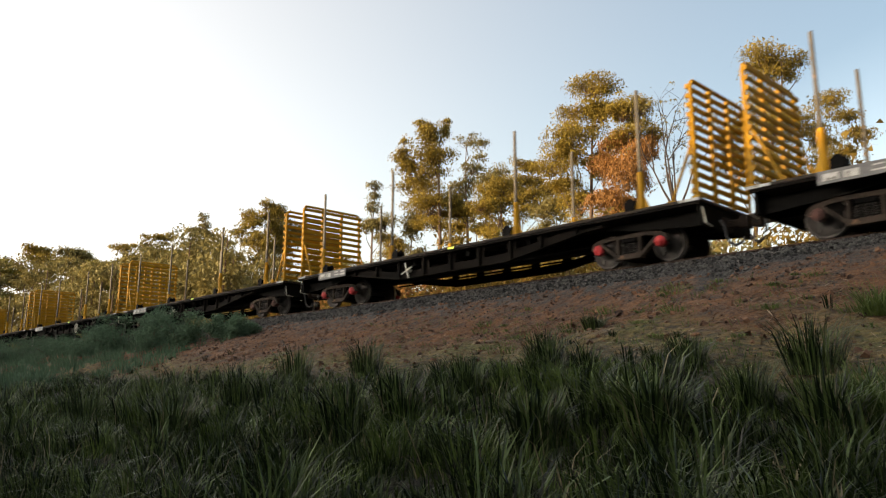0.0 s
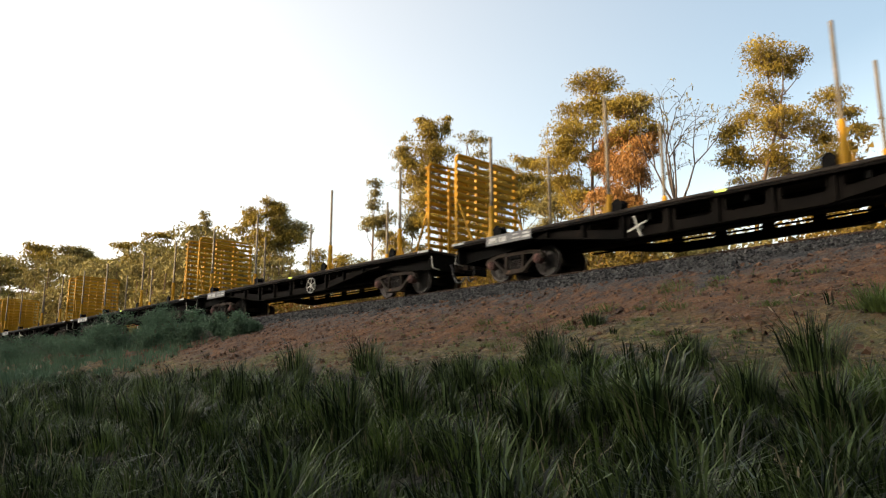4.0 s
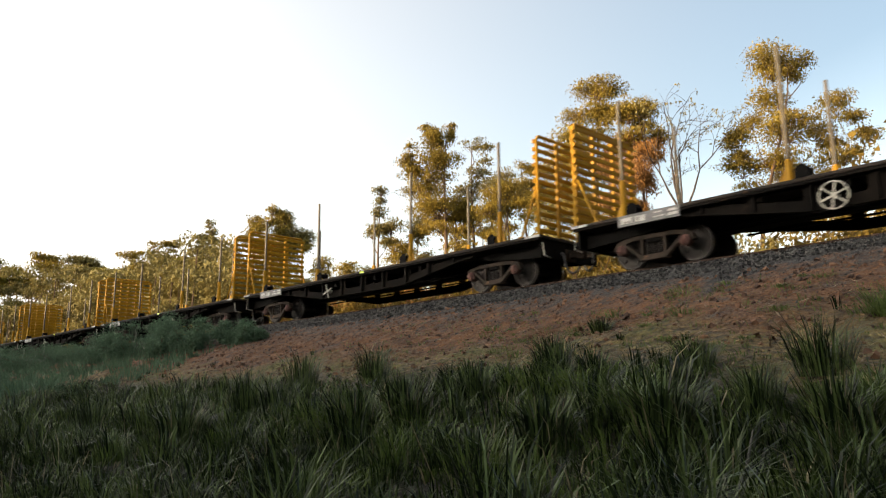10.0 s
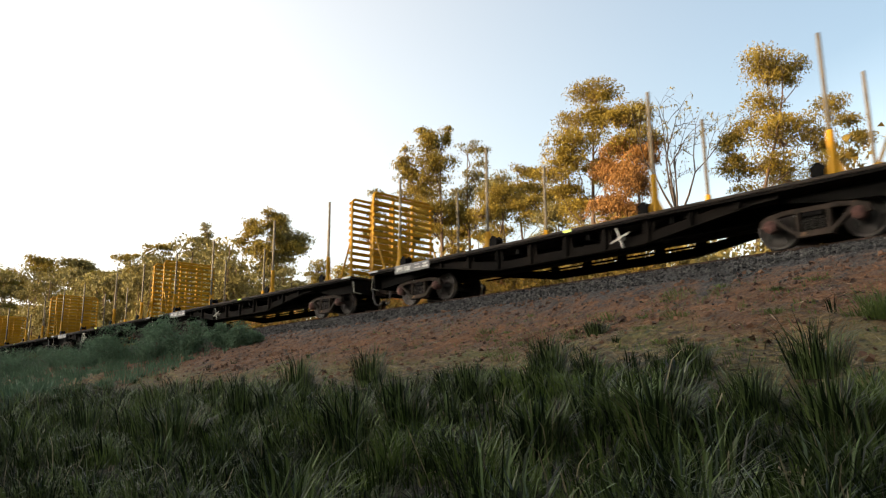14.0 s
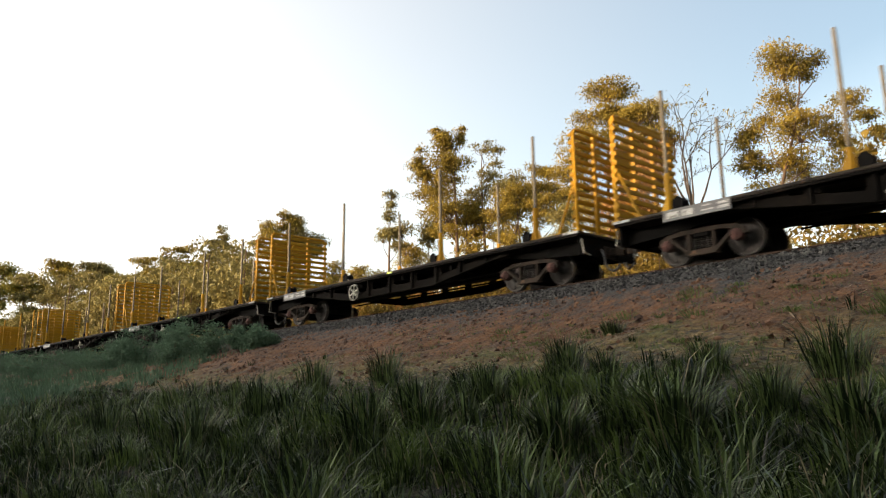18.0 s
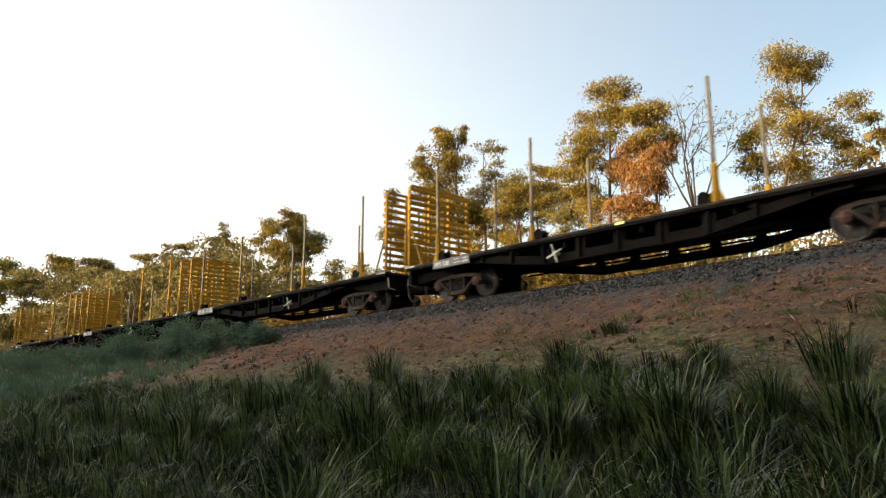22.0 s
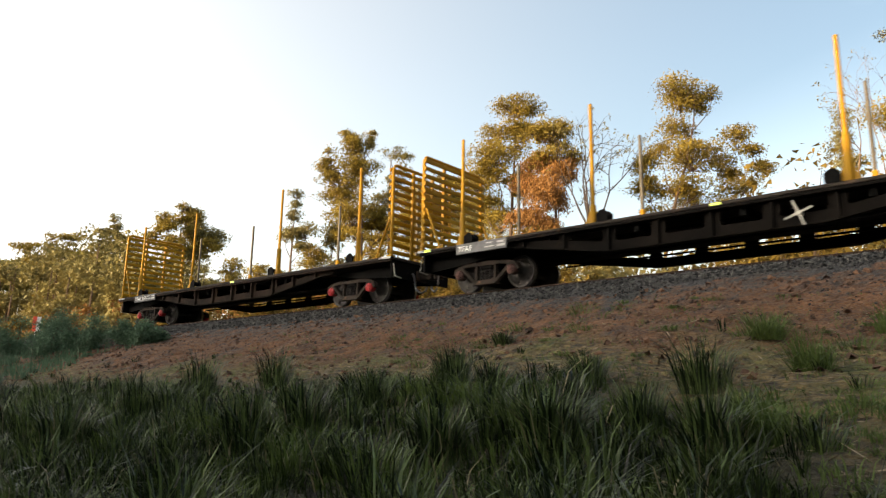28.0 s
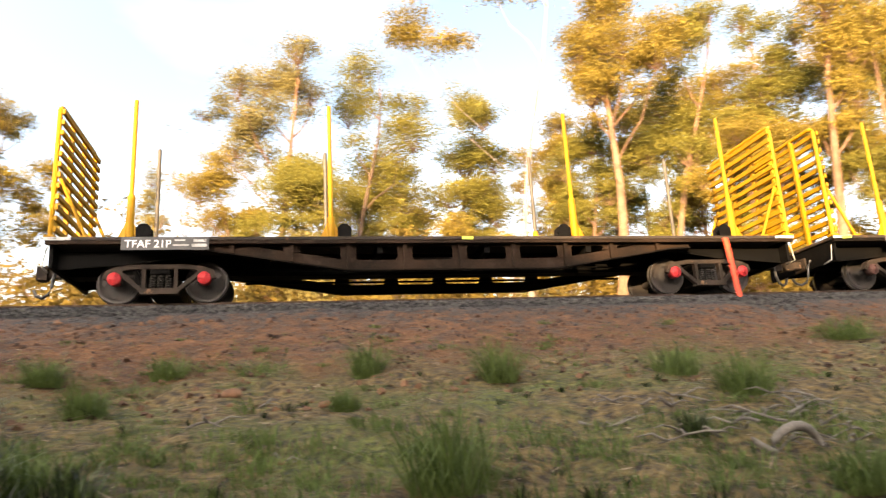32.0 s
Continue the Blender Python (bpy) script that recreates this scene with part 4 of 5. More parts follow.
def bare_tree(yaw, dist, top, radius, seed, label, bark, stem=1.0):
    """A leafless gum: forked leaning limbs that end in fine drooping twigs, with a few last leaves."""
    rng = np.random.default_rng(seed)
    x, y = -math.sin(radians(yaw)) * dist, math.cos(radians(yaw)) * dist
    base = drop(x, y)[0]
    h = top - base
    root = new("bare_tree")
    root.location = (x, y, base)
    bm, ends = bmesh.new(), []

    def limb(p, d, length, r, level):
        mid = p + d * length * 0.5 + Vector(rng.normal(size=3)) * length * 0.06
        end = mid + (d + Vector((0, 0, 0.12 if level < 3 else -0.35))).normalized() * length * 0.5
        tube(bm, [p, mid, end], [r, r * 0.8, r * 0.55], 6 if level < 2 else 4, caps=False)
        if level >= 4:
            ends.append(end)
            return
        for k in range(2 if level < 2 else 3):
            turn = Vector(rng.normal(size=3)) * (0.42 if level < 2 else 0.6)
            side = Vector((turn.x, turn.y, turn.z * 0.5)) * min(1.0, radius / 2.0)
            limb(end if k < 2 else mid, (d + side).normalized(), length * float(rng.uniform(0.62, 0.82)), r * 0.56, level + 1)

    r0 = (0.07 + h * 0.008) * stem
    tube(bm, [(0, 0, -0.3), (0.05, 0.03, h * 0.14), (-0.08, 0.05, h * 0.28)], [r0 * 1.25, r0, r0 * 0.9], 8, caps=False)
    for k in range(3):
        limb(Vector((-0.08, 0.05, h * 0.27)), Vector((float(rng.normal()) * 0.28, float(rng.normal()) * 0.28, 1)).normalized(), h * 0.27, r0 * 0.7, 0)
    part("trunk", bm, bark, root, "bare forked trunk with fine twigs", smooth=True)
    v, f = leaves(rng, np.array([list(e) for e in ends]), np.full(len(ends), 0.3), 500, 0.13)
    raw("last_leaves", v.tolist(), f.tolist(), M_LEAF_GREY, root)
    return tagged(root, label, "tree", "gum trees beyond the railway")


TALL, BROAD, OLIVE = "tall gum with sunlit golden-green foliage", "broad sunlit gum with golden leaf clumps", "darker olive gum with open crown"
PALE_LIMBED, SLENDER = "large pale-limbed gum in warm sunlight", "slender gum with a high leaf clump"
# the lone gum with a high dome over spreading lower masses
gum(-24.4, 42, [(0.6, 18.7, 1.7, 1.5), (2.3, 18.9, 0.5, 0.7), (-0.7, 16.1, 0.9, 0.55), (-1.8, 15.2, 0.8, 0.7), (1.1, 15.1, 2.0, 1.1), (3.5, 16.3, 1.0, 1.1), (5.0, 14.7, 1.0, 0.45), (-1.4, 13.6, 1.4, 0.8), (1.4, 13.2, 1.8, 0.8), (3.7, 13.6, 1.2, 0.7)], 101, TALL, dense=0.85)
# the gold gum, its dying neighbour and the bare one
gum(-11.3, 42, [(0.8, 19.3, 1.7, 1.0), (-1.0, 17.8, 0.9, 0.8), (1.1, 17.6, 1.2, 0.8), (-0.6, 15.7, 1.6, 0.9), (-1.8, 14.1, 1.4, 0.9), (-0.3, 12.1, 1.7, 1.1), (1.0, 14.6, 0.9, 0.7)], 102, BROAD, dense=0.9)
gum(-14.9, 40, [(0.6, 17.1, 1.0, 0.8), (-0.3, 16.2, 1.3, 0.8), (-0.5, 14.9, 1.3, 0.9), (0.5, 13.9, 1.0, 1.2), (-1.5, 13.4, 1.0, 1.3), (-0.2, 12.4, 1.2, 1.2), (-1.4, 11.2, 1.5, 0.9), (1.2, 15.0, 0.7, 0.9)], 103, "gum with dying rust-orange foliage", dying=(2, 3, 4, 5, 6), dense=0.9)
bare_tree(-18.2, 39, 16.6, 1.5, 104, "bare dead gum with fine grey branches", M_DEADBARK)
# the middle group behind the train
gum(1.0, 52, [(-0.9, 21.0, 0.5, 0.4), (1.1, 21.3, 0.4, 0.3), (1.0, 20.4, 0.35, 0.4), (-0.1, 19.9, 1.2, 0.9), (-2.1, 19.5, 0.5, 0.3), (-2.4, 18.4, 0.8, 0.5), (0.1, 18.4, 1.8, 1.0), (-1.6, 17.5, 1.1, 0.8), (-0.7, 16.3, 2.1, 1.0), (0.0, 14.7, 2.2, 1.1)], 105, TALL)
gum(6.0, 56, [(0.4, 17.2, 0.7, 0.55), (0.1, 15.3, 0.6, 0.35), (-0.3, 13.7, 1.1, 0.6), (1.2, 14.1, 1.0, 0.9)], 106, OLIVE, M_LEAF_GREY)
gum(-1.6, 55, [(0.4, 20.8, 1.4, 0.5), (1.5, 20.3, 0.5, 0.35), (0.6, 18.3, 1.3, 0.7), (-0.4, 16.5, 1.4, 1.1)], 107, SLENDER, M_LEAF_GREY, dense=0.7)
gum(-4.1, 58, [(0.3, 19.5, 1.5, 0.9), (-1.0, 17.9, 1.2, 1.0), (0.2, 17.2, 1.6, 1.0), (-0.7, 15.3, 1.4, 1.0)], 108, OLIVE, M_LEAF_GREY, dense=0.8)
gum(-6.1, 60, [(-0.1, 20.5, 0.8, 0.5), (1.1, 19.9, 1.2, 0.8), (-0.1, 18.6, 1.5, 0.9), (0.3, 16.8, 1.9, 1.2), (2.1, 17.8, 1.5, 1.2)], 109, BROAD, dense=0.85)
for yaw, dist, top, radius in ((-9.0, 47, 14.5, 2.2), (-13.4, 45, 13.0, 2.0), (3.2, 57, 15.4, 2.2), (-2.6, 62, 17.0, 2.4), (-4.8, 50, 16.2, 2.2), (-0.4, 54, 16.0, 2.0), (4.6, 60, 14.2, 2.2), (7.0, 71, 14.0, 2.4), (8.4, 80, 15.6, 2.6), (9.8, 90, 18.0, 2.8)):
    gum(yaw, dist, masses_of(120 + int(dist), top, radius), 130 + int(dist), OLIVE, M_LEAF_GREY if int(dist) % 2 else M_LEAF_GOLD)
# the far group and the wooded slope's edge
gum(18.5, 110, [(-0.5, 25.9, 1.0, 1.1), (-0.1, 23.3, 1.3, 0.9), (-2.2, 23.7, 1.3, 0.9), (-1.0, 21.5, 2.1, 1.0)], 111, SLENDER, M_LEAF_GREY)
gum(14.3, 95, [(0.3, 24.6, 1.1, 1.1), (-1.7, 23.6, 1.4, 0.9), (1.9, 23.7, 1.4, 1.3), (-2.9, 20.8, 1.4, 0.9), (-1.2, 22.0, 1.6, 1.0), (1.9, 21.4, 1.9, 1.2), (-0.3, 19.1, 2.7, 1.5), (3.8, 20.2, 1.9, 1.2)], 112, BROAD)
gum(12.7, 97, [(-1.6, 24.0, 1.6, 1.2), (1.2, 22.3, 2.4, 1.3), (-0.0, 21.4, 2.6, 1.5)], 113, OLIVE, M_LEAF_GREY)
gum(22.4, 125, [(-0.5, 25.1, 1.7, 0.7), (2.7, 25.6, 1.6, 1.0), (-4.0, 22.8, 2.2, 1.1), (-1.3, 21.3, 3.0, 1.6), (1.7, 22.2, 2.3, 1.7)], 114, BROAD)
gum(24.6, 135, [(-2.9, 21.6, 2.3, 1.4), (0.3, 20.9, 2.8, 1.6), (3.5, 20.6, 3.3, 1.8)], 115, BROAD, M_LEAF_GREEN)
gum(27.5, 145, [(-1.9, 25.2, 1.4, 1.1), (1.0, 24.7, 2.5, 1.6), (2.7, 23.9, 1.7, 1.3), (-0.0, 21.9, 3.3, 2.1)], 116, OLIVE, M_LEAF_GREY)
gum(29.9, 150, [(-0.3, 26.2, 2.4, 1.2), (2.2, 25.7, 1.6, 1.3), (1.9, 23.5, 3.3, 1.8), (-0.6, 19.9, 4.4, 2.1), (-3.6, 22.9, 2.4, 1.5), (-4.1, 19.7, 3.5, 2.1)], 117, BROAD)
for yaw, dist, top, radius in ((33.5, 150, 25.5, 5.5), (37.0, 150, 25.0, 6.0), (20.3, 118, 22.5, 3.6), (25.9, 128, 21.5, 4.0), (31.6, 140, 23.0, 5.0), (16.4, 104, 19.5, 3.2), (41.0, 145, 24.0, 6.0)):
    gum(yaw, dist, masses_of(150 + int(yaw), top, radius, 0.2), 170 + int(yaw), BROAD, M_LEAF_GREEN)
# the tall stand where the line passes nearest
gum(-46.0, 32, [(-0.7, 18.8, 1.4, 1.1), (0.8, 19.4, 1.1, 0.9), (-1.8, 17.0, 1.0, 1.0), (-3.2, 16.1, 0.6, 0.3), (1.5, 18.0, 1.0, 0.9), (-1.0, 15.8, 1.4, 1.0), (-1.8, 14.6, 0.8, 0.7)], 201, PALE_LIMBED, M_LEAF_GREY, M_PALEBARK, dense=0.75, stem=1.25)
gum(-47.7, 31, [(0.3, 13.6, 1.6, 1.2), (-0.7, 11.8, 1.5, 1.0), (1.0, 11.8, 1.5, 1.0)], 202, OLIVE, M_LEAF_GREEN, dense=0.9)
gum(-53.7, 36, [(-0.6, 20.5, 1.6, 1.3), (-1.3, 18.2, 1.2, 1.2), (2.2, 19.0, 1.3, 0.9), (0.1, 16.0, 2.1, 1.6), (2.0, 16.6, 1.7, 1.4), (-0.9, 13.7, 1.8, 1.2), (1.7, 13.8, 1.8, 1.2)], 203, TALL, M_LEAF_GREEN, dense=0.85)
gum(-43.0, 40, [(-1.1, 17.3, 1.2, 0.9), (-2.2, 15.3, 1.7, 1.1), (-0.8, 14.1, 2.4, 0.8), (1.0, 13.9, 1.2, 0.9)], 204, BROAD, bark=M_PALEBARK, dense=0.85)
gum(-36.6, 60, [(-0.4, 22.9, 1.0, 1.2), (-0.7, 20.9, 1.1, 1.1), (0.2, 19.8, 1.1, 0.8)], 205, SLENDER, M_LEAF_GREY, dense=0.6)
bare_tree(-39.4, 50, 23.5, 1.6, 206, "bare pale gum with pinkish leafless branches", M_PALEBARK, 0.5)
gum(-60.7, 38, [(0.5, 20.0, 1.3, 1.0), (1.5, 18.1, 1.3, 1.0), (0.3, 16.1, 1.7, 1.3), (1.9, 15.8, 1.5, 1.0), (-0.5, 13.9, 1.7, 1.0), (2.0, 13.3, 1.8, 1.2)], 207, BROAD, M_LEAF_GREEN, dense=0.8)
gum(-66.9, 27.5, [(-4.6, 18.6, 1.4, 0.9), (-4.9, 17.7, 0.8, 0.6), (-1.2, 20.3, 1.0, 0.9), (0.7, 21.0, 1.2, 1.0), (-2.2, 17.4, 0.6, 0.5)], 208, "tall gum with a white forked trunk and sparse leaf clumps", M_LEAF_GOLD, M_GHOSTBARK, dense=0.6, stem=0.62)
gum(-71.8, 29, [(1.1, 18.6, 1.4, 1.0), (-0.1, 17.1, 1.1, 0.9), (1.6, 16.5, 1.4, 1.0), (3.5, 17.5, 1.2, 1.0), (0.2, 15.1, 1.1, 1.0), (2.8, 15.7, 1.0, 0.9), (1.8, 20.6, 1.6, 1.1)], 209, PALE_LIMBED, M_LEAF_GOLD, M_PALEBARK, dense=0.8, stem=1.2)
gum(-77.8, 32, [(0.8, 17.8, 1.3, 1.0), (2.0, 19.3, 1.1, 0.9), (0.0, 15.4, 1.7, 0.9), (1.7, 14.5, 1.5, 0.9), (0.8, 12.8, 1.2, 1.0), (-1.0, 13.5, 1.1, 1.0)], 210, TALL, M_LEAF_GREEN, M_PALEBARK, dense=0.8)
gum(-84.0, 33, [(2.1, 17.5, 1.0, 1.0), (0.6, 15.5, 1.2, 0.9), (1.9, 14.8, 1.3, 0.9), (-0.4, 14.3, 1.3, 0.9), (0.2, 19.3, 0.9, 0.9), (1.2, 16.7, 0.7, 0.6)], 211, BROAD, M_LEAF_GREEN, M_PALEBARK, dense=0.8)
gum(-88.1, 29, [(1.6, 14.5, 0.9, 0.8), (1.0, 16.1, 1.0, 0.9), (2.3, 15.6, 0.9, 0.9), (1.5, 12.8, 0.8, 0.7), (0.2, 12.1, 0.7, 0.6), (1.3, 18.0, 1.4, 1.0)], 212, PALE_LIMBED, M_LEAF_GOLD, M_PALEBARK, dense=0.9, stem=1.3)
gum(-70.9, 34, [(-0.9, 13.9, 1.1, 1.1), (0.5, 14.7, 1.1, 0.9), (1.1, 12.3, 1.4, 1.0), (-0.9, 11.5, 1.2, 0.8)], 213, OLIVE, M_LEAF_GREEN, M_PALEBARK)
for yaw, dist, top, radius in ((-62.4, 41, 16.5, 2.2), (-67.0, 44, 15.5, 2.4), (-74.6, 41, 20.0, 2.4), (-81.0, 38, 20.5, 2.6), (-86.0, 38, 20.0, 2.6), (-92.5, 31, 18.0, 2.6), (-49.5, 40, 16.5, 2.6), (-51.5, 38, 13.0, 2.2), (-55.8, 44, 18.5, 2.8), (-57.0, 41, 14.0, 2.2), (-44.8, 37, 13.0, 2.0), (-64.5, 34, 11.0, 1.7), (-76.0, 33, 11.0, 1.7), (-81.5, 31, 11.5, 1.7), (-94.0, 36, 20.0, 3.0),
                                (-46.5, 44, 15.0, 2.4), (-52.0, 46, 18.0, 2.6), (-59.5, 36, 12.5, 1.9), (-69.0, 38, 18.5, 2.4), (-72.5, 36, 21.0, 2.6), (-79.0, 44, 22.0, 3.0), (-83.0, 30, 13.5, 2.0), (-87.0, 34, 14.5, 2.2)):
    gum(yaw, dist, masses_of(300 - int(yaw), top, radius), 400 - int(yaw), TALL if top > 15 else OLIVE, M_LEAF_GREEN if int(dist) % 2 else M_LEAF_GOLD, M_PALEBARK, dense=0.8)


def shrub(name, x, y, h, w, mat, seed, label, category, group, count=1500, size=0.16):
    """A many-stemmed bush with leaf clumps down to the ground."""
    rng = np.random.default_rng(seed)
    root = new(name)
    root.location = (x, y, drop(x, y)[0])
    bm = bmesh.new()
    tips, radii = [], []
    for i in range(9):
        a = float(rng.random() * math.tau)
        r = float(w * (0.15 + 0.75 * rng.random()))
        tip = Vector((math.cos(a) * r, math.sin(a) * r, h * (0.35 + 0.6 * float(rng.random())) * (1 - 0.35 * r / w)))
        tube(bm, [(0, 0, -0.15), tip * 0.5 + Vector((0, 0, h * 0.08)), tip], [0.012 + h * 0.008, 0.008 + h * 0.005, 0.006], 5, caps=False)
        for k in (0.35, 0.65, 1.0):
            tips.append(list(tip * k))
            radii.append(w * 0.38 * (0.6 + 0.5 * rng.random()))
    part("stem", bm, M_BARK, root)
    v, f = leaves(rng, np.array(tips), np.array(radii), count, size, 0.2)
    v[:, 2] = np.clip(v[:, 2], 0.02, h)
    raw("foliage", v.tolist(), f.tolist(), mat, root)
    return tagged(root, label, category, group)


# understorey beyond the railway, lit low by the sun
rng = np.random.default_rng(77)
for i in range(150):
    s = -150 + 190 * (i + rng.random()) / 150
    q = 22.5 + 19 * rng.random()
    xy, _ = spot(s, q)
    h = 3.2 + (q - 22.5) * 0.17 + 3.2 * rng.random() ** 1.4
    kind = rng.random() * (1.0 if s > -45 else 0.55) + (0.0 if s > -45 else 0.45)
    mat = M_SCRUB if kind < 0.55 else (M_LEAF_RUST if kind < 0.75 else M_LEAF_GREY)
    shrub("understorey_shrub", float(xy[0]), float(xy[1]), float(h), float(h * (0.45 + 0.25 * rng.random())), mat, 300 + i, "golden sunlit sapling scrub beneath the gums" if kind < 0.55 else ("rust-brown dying scrub beneath the gums" if kind < 0.75 else "dark olive scrub beneath the gums"), "shrub", "understorey beyond the track", 2300, 0.2 + max(0, -s - 20) * 0.002)

# tall scrub where the line passes nearest
for i in range(46):
    s = -34 + 74 * (i + rng.random()) / 46
    q = 25 + 10 * rng.random()
    xy, _ = spot(s, q)
    h = 4.2 + 3.4 * rng.random()
    shrub("understorey_shrub", float(xy[0]), float(xy[1]), float(h), float(h * 0.42), M_SCRUB if i % 3 else M_LEAF_GREY, 900 + i, "golden sunlit sapling scrub beneath the gums" if i % 3 else "dark olive scrub beneath the gums", "shrub", "understorey beyond the track", 3000, 0.2)

# low scrub along the far foot of the track
for i in range(26):
    s = -28 + 34 * (i + rng.random()) / 26
    xy, _ = spot(s, 20.6 + 2.8 * rng.random())
    h = 2.7 + 0.8 * rng.random()
    shrub("understorey_shrub", float(xy[0]), float(xy[1]), float(h), float(h * 0.45), M_SCRUB, 960 + i, "golden sunlit sapling scrub beneath the gums", "shrub", "understorey beyond the track", 2200, 0.15)


def woods():
    """The distant wooded slope: domed crowns on thin trunks."""
    rng = np.random.default_rng(91)
    tips, radii, bm = [], [], bmesh.new()
    for i in range(390):
        yaw = radians(-55 + 100 * rng.random()) if i < 90 else radians(12 + 28 * rng.random())
        d = 62 + 100 * rng.random()
        x, y = -math.sin(yaw) * d, math.cos(yaw) * d
        base, s, q = drop(x, y)
        if q < (42 if yaw < radians(16) else 28):
            continue
        h = (6.5 + 5 * rng.random()) * (0.85 if yaw > radians(-32) else 1.15) * (d / 100) ** 0.5 * (1.6 if yaw > radians(12) else 0.6 if yaw > radians(5) or radians(-40) < yaw < radians(-19) else 1.0)
        for k in range(7):
            a, r = rng.random() * math.tau, rng.random() * 2.6
            half = 1.2 + 1.3 * rng.random()
            p, w = sprays(rng, np.array((x + math.cos(a) * r, y + math.sin(a) * r, base + h * (0.08 + 0.87 * rng.random()))), (half, half, half * 0.65))
            tips.append(p)
            radii.append(w)
        tube(bm, [(x, y, base - 0.3), (x + 0.4, y, base + h * 0.9)], [0.16, 0.05], 5, caps=False)
    v, f = umbrella(rng, np.concatenate(tips), np.concatenate(radii), 320000, 0.34, 0.5)
    tagged(raw("far_woods", v.tolist(), f.tolist(), M_LEAF_GREY), "distant wooded slope in low golden sunlight", "woods", kind="stuff")
    tagged(part("far_trunks", bm, M_BARK), "thin trunks of the distant woods", "woods", kind="stuff")


woods()



def blades(rng, foot, length, width, lean, aim=None, bend=0.45):
    """Tapered curved blades of grass: five corners each."""
    n = len(foot)
    a = rng.random(n) * math.tau if aim is None else aim
    out = np.stack([np.cos(a), np.sin(a), np.zeros(n)], 1) * lean[:, None]
    side = np.stack([-np.sin(a + 0.5), np.cos(a + 0.5), np.zeros(n)], 1) * width[:, None] / 2
    up = np.array([0, 0, 1.0])
    mid = foot + (up * 0.62 + out * 0.4) * length[:, None]
    tip = foot + (up * (1 - bend * lean[:, None] ** 2) + out * 1.05) * length[:, None]
    v = np.stack([foot - side, foot + side, mid + side * 0.85, mid - side * 0.85, tip], 1).reshape(-1, 3)
    k = np.arange(n)[:, None] * 5
    return v, (k + [0, 1, 2, 3]).tolist() + (k + [3, 2, 4]).tolist()


def sward(name, mat, seed, tufts, each, s_range, q_range, length, width, lean, spread, label, thin=None):
    """Grass in tufts over a stretch of the bank; thin(s, q) gives the share of tufts that stand there."""
    rng = np.random.default_rng(seed)
    foot, aim, ln, le = [], [], [], []
    for _ in range(tufts):
        s = s_range[0] + (s_range[1] - s_range[0]) * rng.random()
        q = q_range[0] + (q_range[1] - q_range[0]) * rng.random()
        if thin and rng.random() > thin(s, q):
            continue
        big = 0.45 + 1.15 * rng.random() ** 2.2
        if thin is thick:
            big *= 0.5 + 0.5 * min(1.0, max(0.0, (edge_of_grass(s) - q) / 3.0))
        x, y, z = land(s, q)
        n = int(each * (0.6 + 0.8 * rng.random()))
        a = rng.random(n) * math.tau
        r = spread * big * rng.random(n) ** 0.6
        foot.append(np.stack([x + np.cos(a) * r, y + np.sin(a) * r, np.full(n, z - 0.03)], 1))
        aim.append(a + rng.normal(size=n) * 0.5)
        ln.append(length * big * (0.55 + 0.6 * rng.random(n)))
        le.append(lean * (0.15 + 0.5 * r / (spread * big) + 0.5 * rng.random(n)))
    foot, aim, ln, le = np.concatenate(foot), np.concatenate(aim), np.concatenate(ln), np.concatenate(le)
    v, f = blades(rng, foot, ln, width * (0.6 + 0.8 * rng.random(len(foot))), le, aim)
    return tagged(raw(name, v.tolist(), f, mat), label, "grass", kind="stuff")


def edge_of_grass(s):
    return 8.6 + 0.9 * noise.noise((s * 0.2, 5.5, 0)) - 3.3 * min(1, max(0, (s + 4.5) / 5))


def thick(s, q):
    return min(1.0, max(0.04, (edge_of_grass(s) - q) / 1.6)) * (0.35 + 1.3 * (0.5 + noise.noise((s * 0.6, q * 0.6, 8.0))))


def sparse(s, q):
    return 0.25 + 0.9 * max(0, noise.noise((s * 0.6, q * 0.6, 2.0)))


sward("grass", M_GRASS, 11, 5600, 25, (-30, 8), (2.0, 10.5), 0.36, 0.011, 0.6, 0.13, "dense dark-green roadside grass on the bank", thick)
sward("dry_grass", M_DRY, 12, 1200, 4, (-30, 9), (2.0, 10.5), 0.5, 0.014, 0.7, 0.16, "pale dry straws among the grass", thick)
sward("turf", M_WEED, 13, 7000, 9, (-16, 12), (4.5, 12.6), 0.1, 0.009, 0.8, 0.13, "short thin turf and weeds on the red bank", sparse)
sward("dry_turf", M_DRY, 16, 4200, 4, (-16, 12), (4.5, 12.6), 0.1, 0.007, 0.9, 0.12, "short dry bents on the red bank", sparse)
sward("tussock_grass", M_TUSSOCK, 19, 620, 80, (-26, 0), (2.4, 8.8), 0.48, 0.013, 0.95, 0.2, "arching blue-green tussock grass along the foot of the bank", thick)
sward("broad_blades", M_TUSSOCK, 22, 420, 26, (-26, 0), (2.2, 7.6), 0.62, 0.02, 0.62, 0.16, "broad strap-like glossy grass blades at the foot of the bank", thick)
sward("fresh_grass", M_WEED, 21, 280, 70, (-18, -3.5), (3.6, 7.8), 0.36, 0.011, 0.85, 0.2, "fresh yellow-green grass tufts among the tussocks", thick)
sward("soft_grass", M_WEED, 17, 1400, 20, (-4, 11), (3.2, 7.4), 0.16, 0.012, 0.7, 0.15, "soft fresh green grass at the foot of the bank")
sward("weeds", M_WEED, 18, 420, 50, (-12, 12), (5.5, 12.9), 0.17, 0.011, 1.5, 0.18, "low bushy green weeds on the bank", sparse)
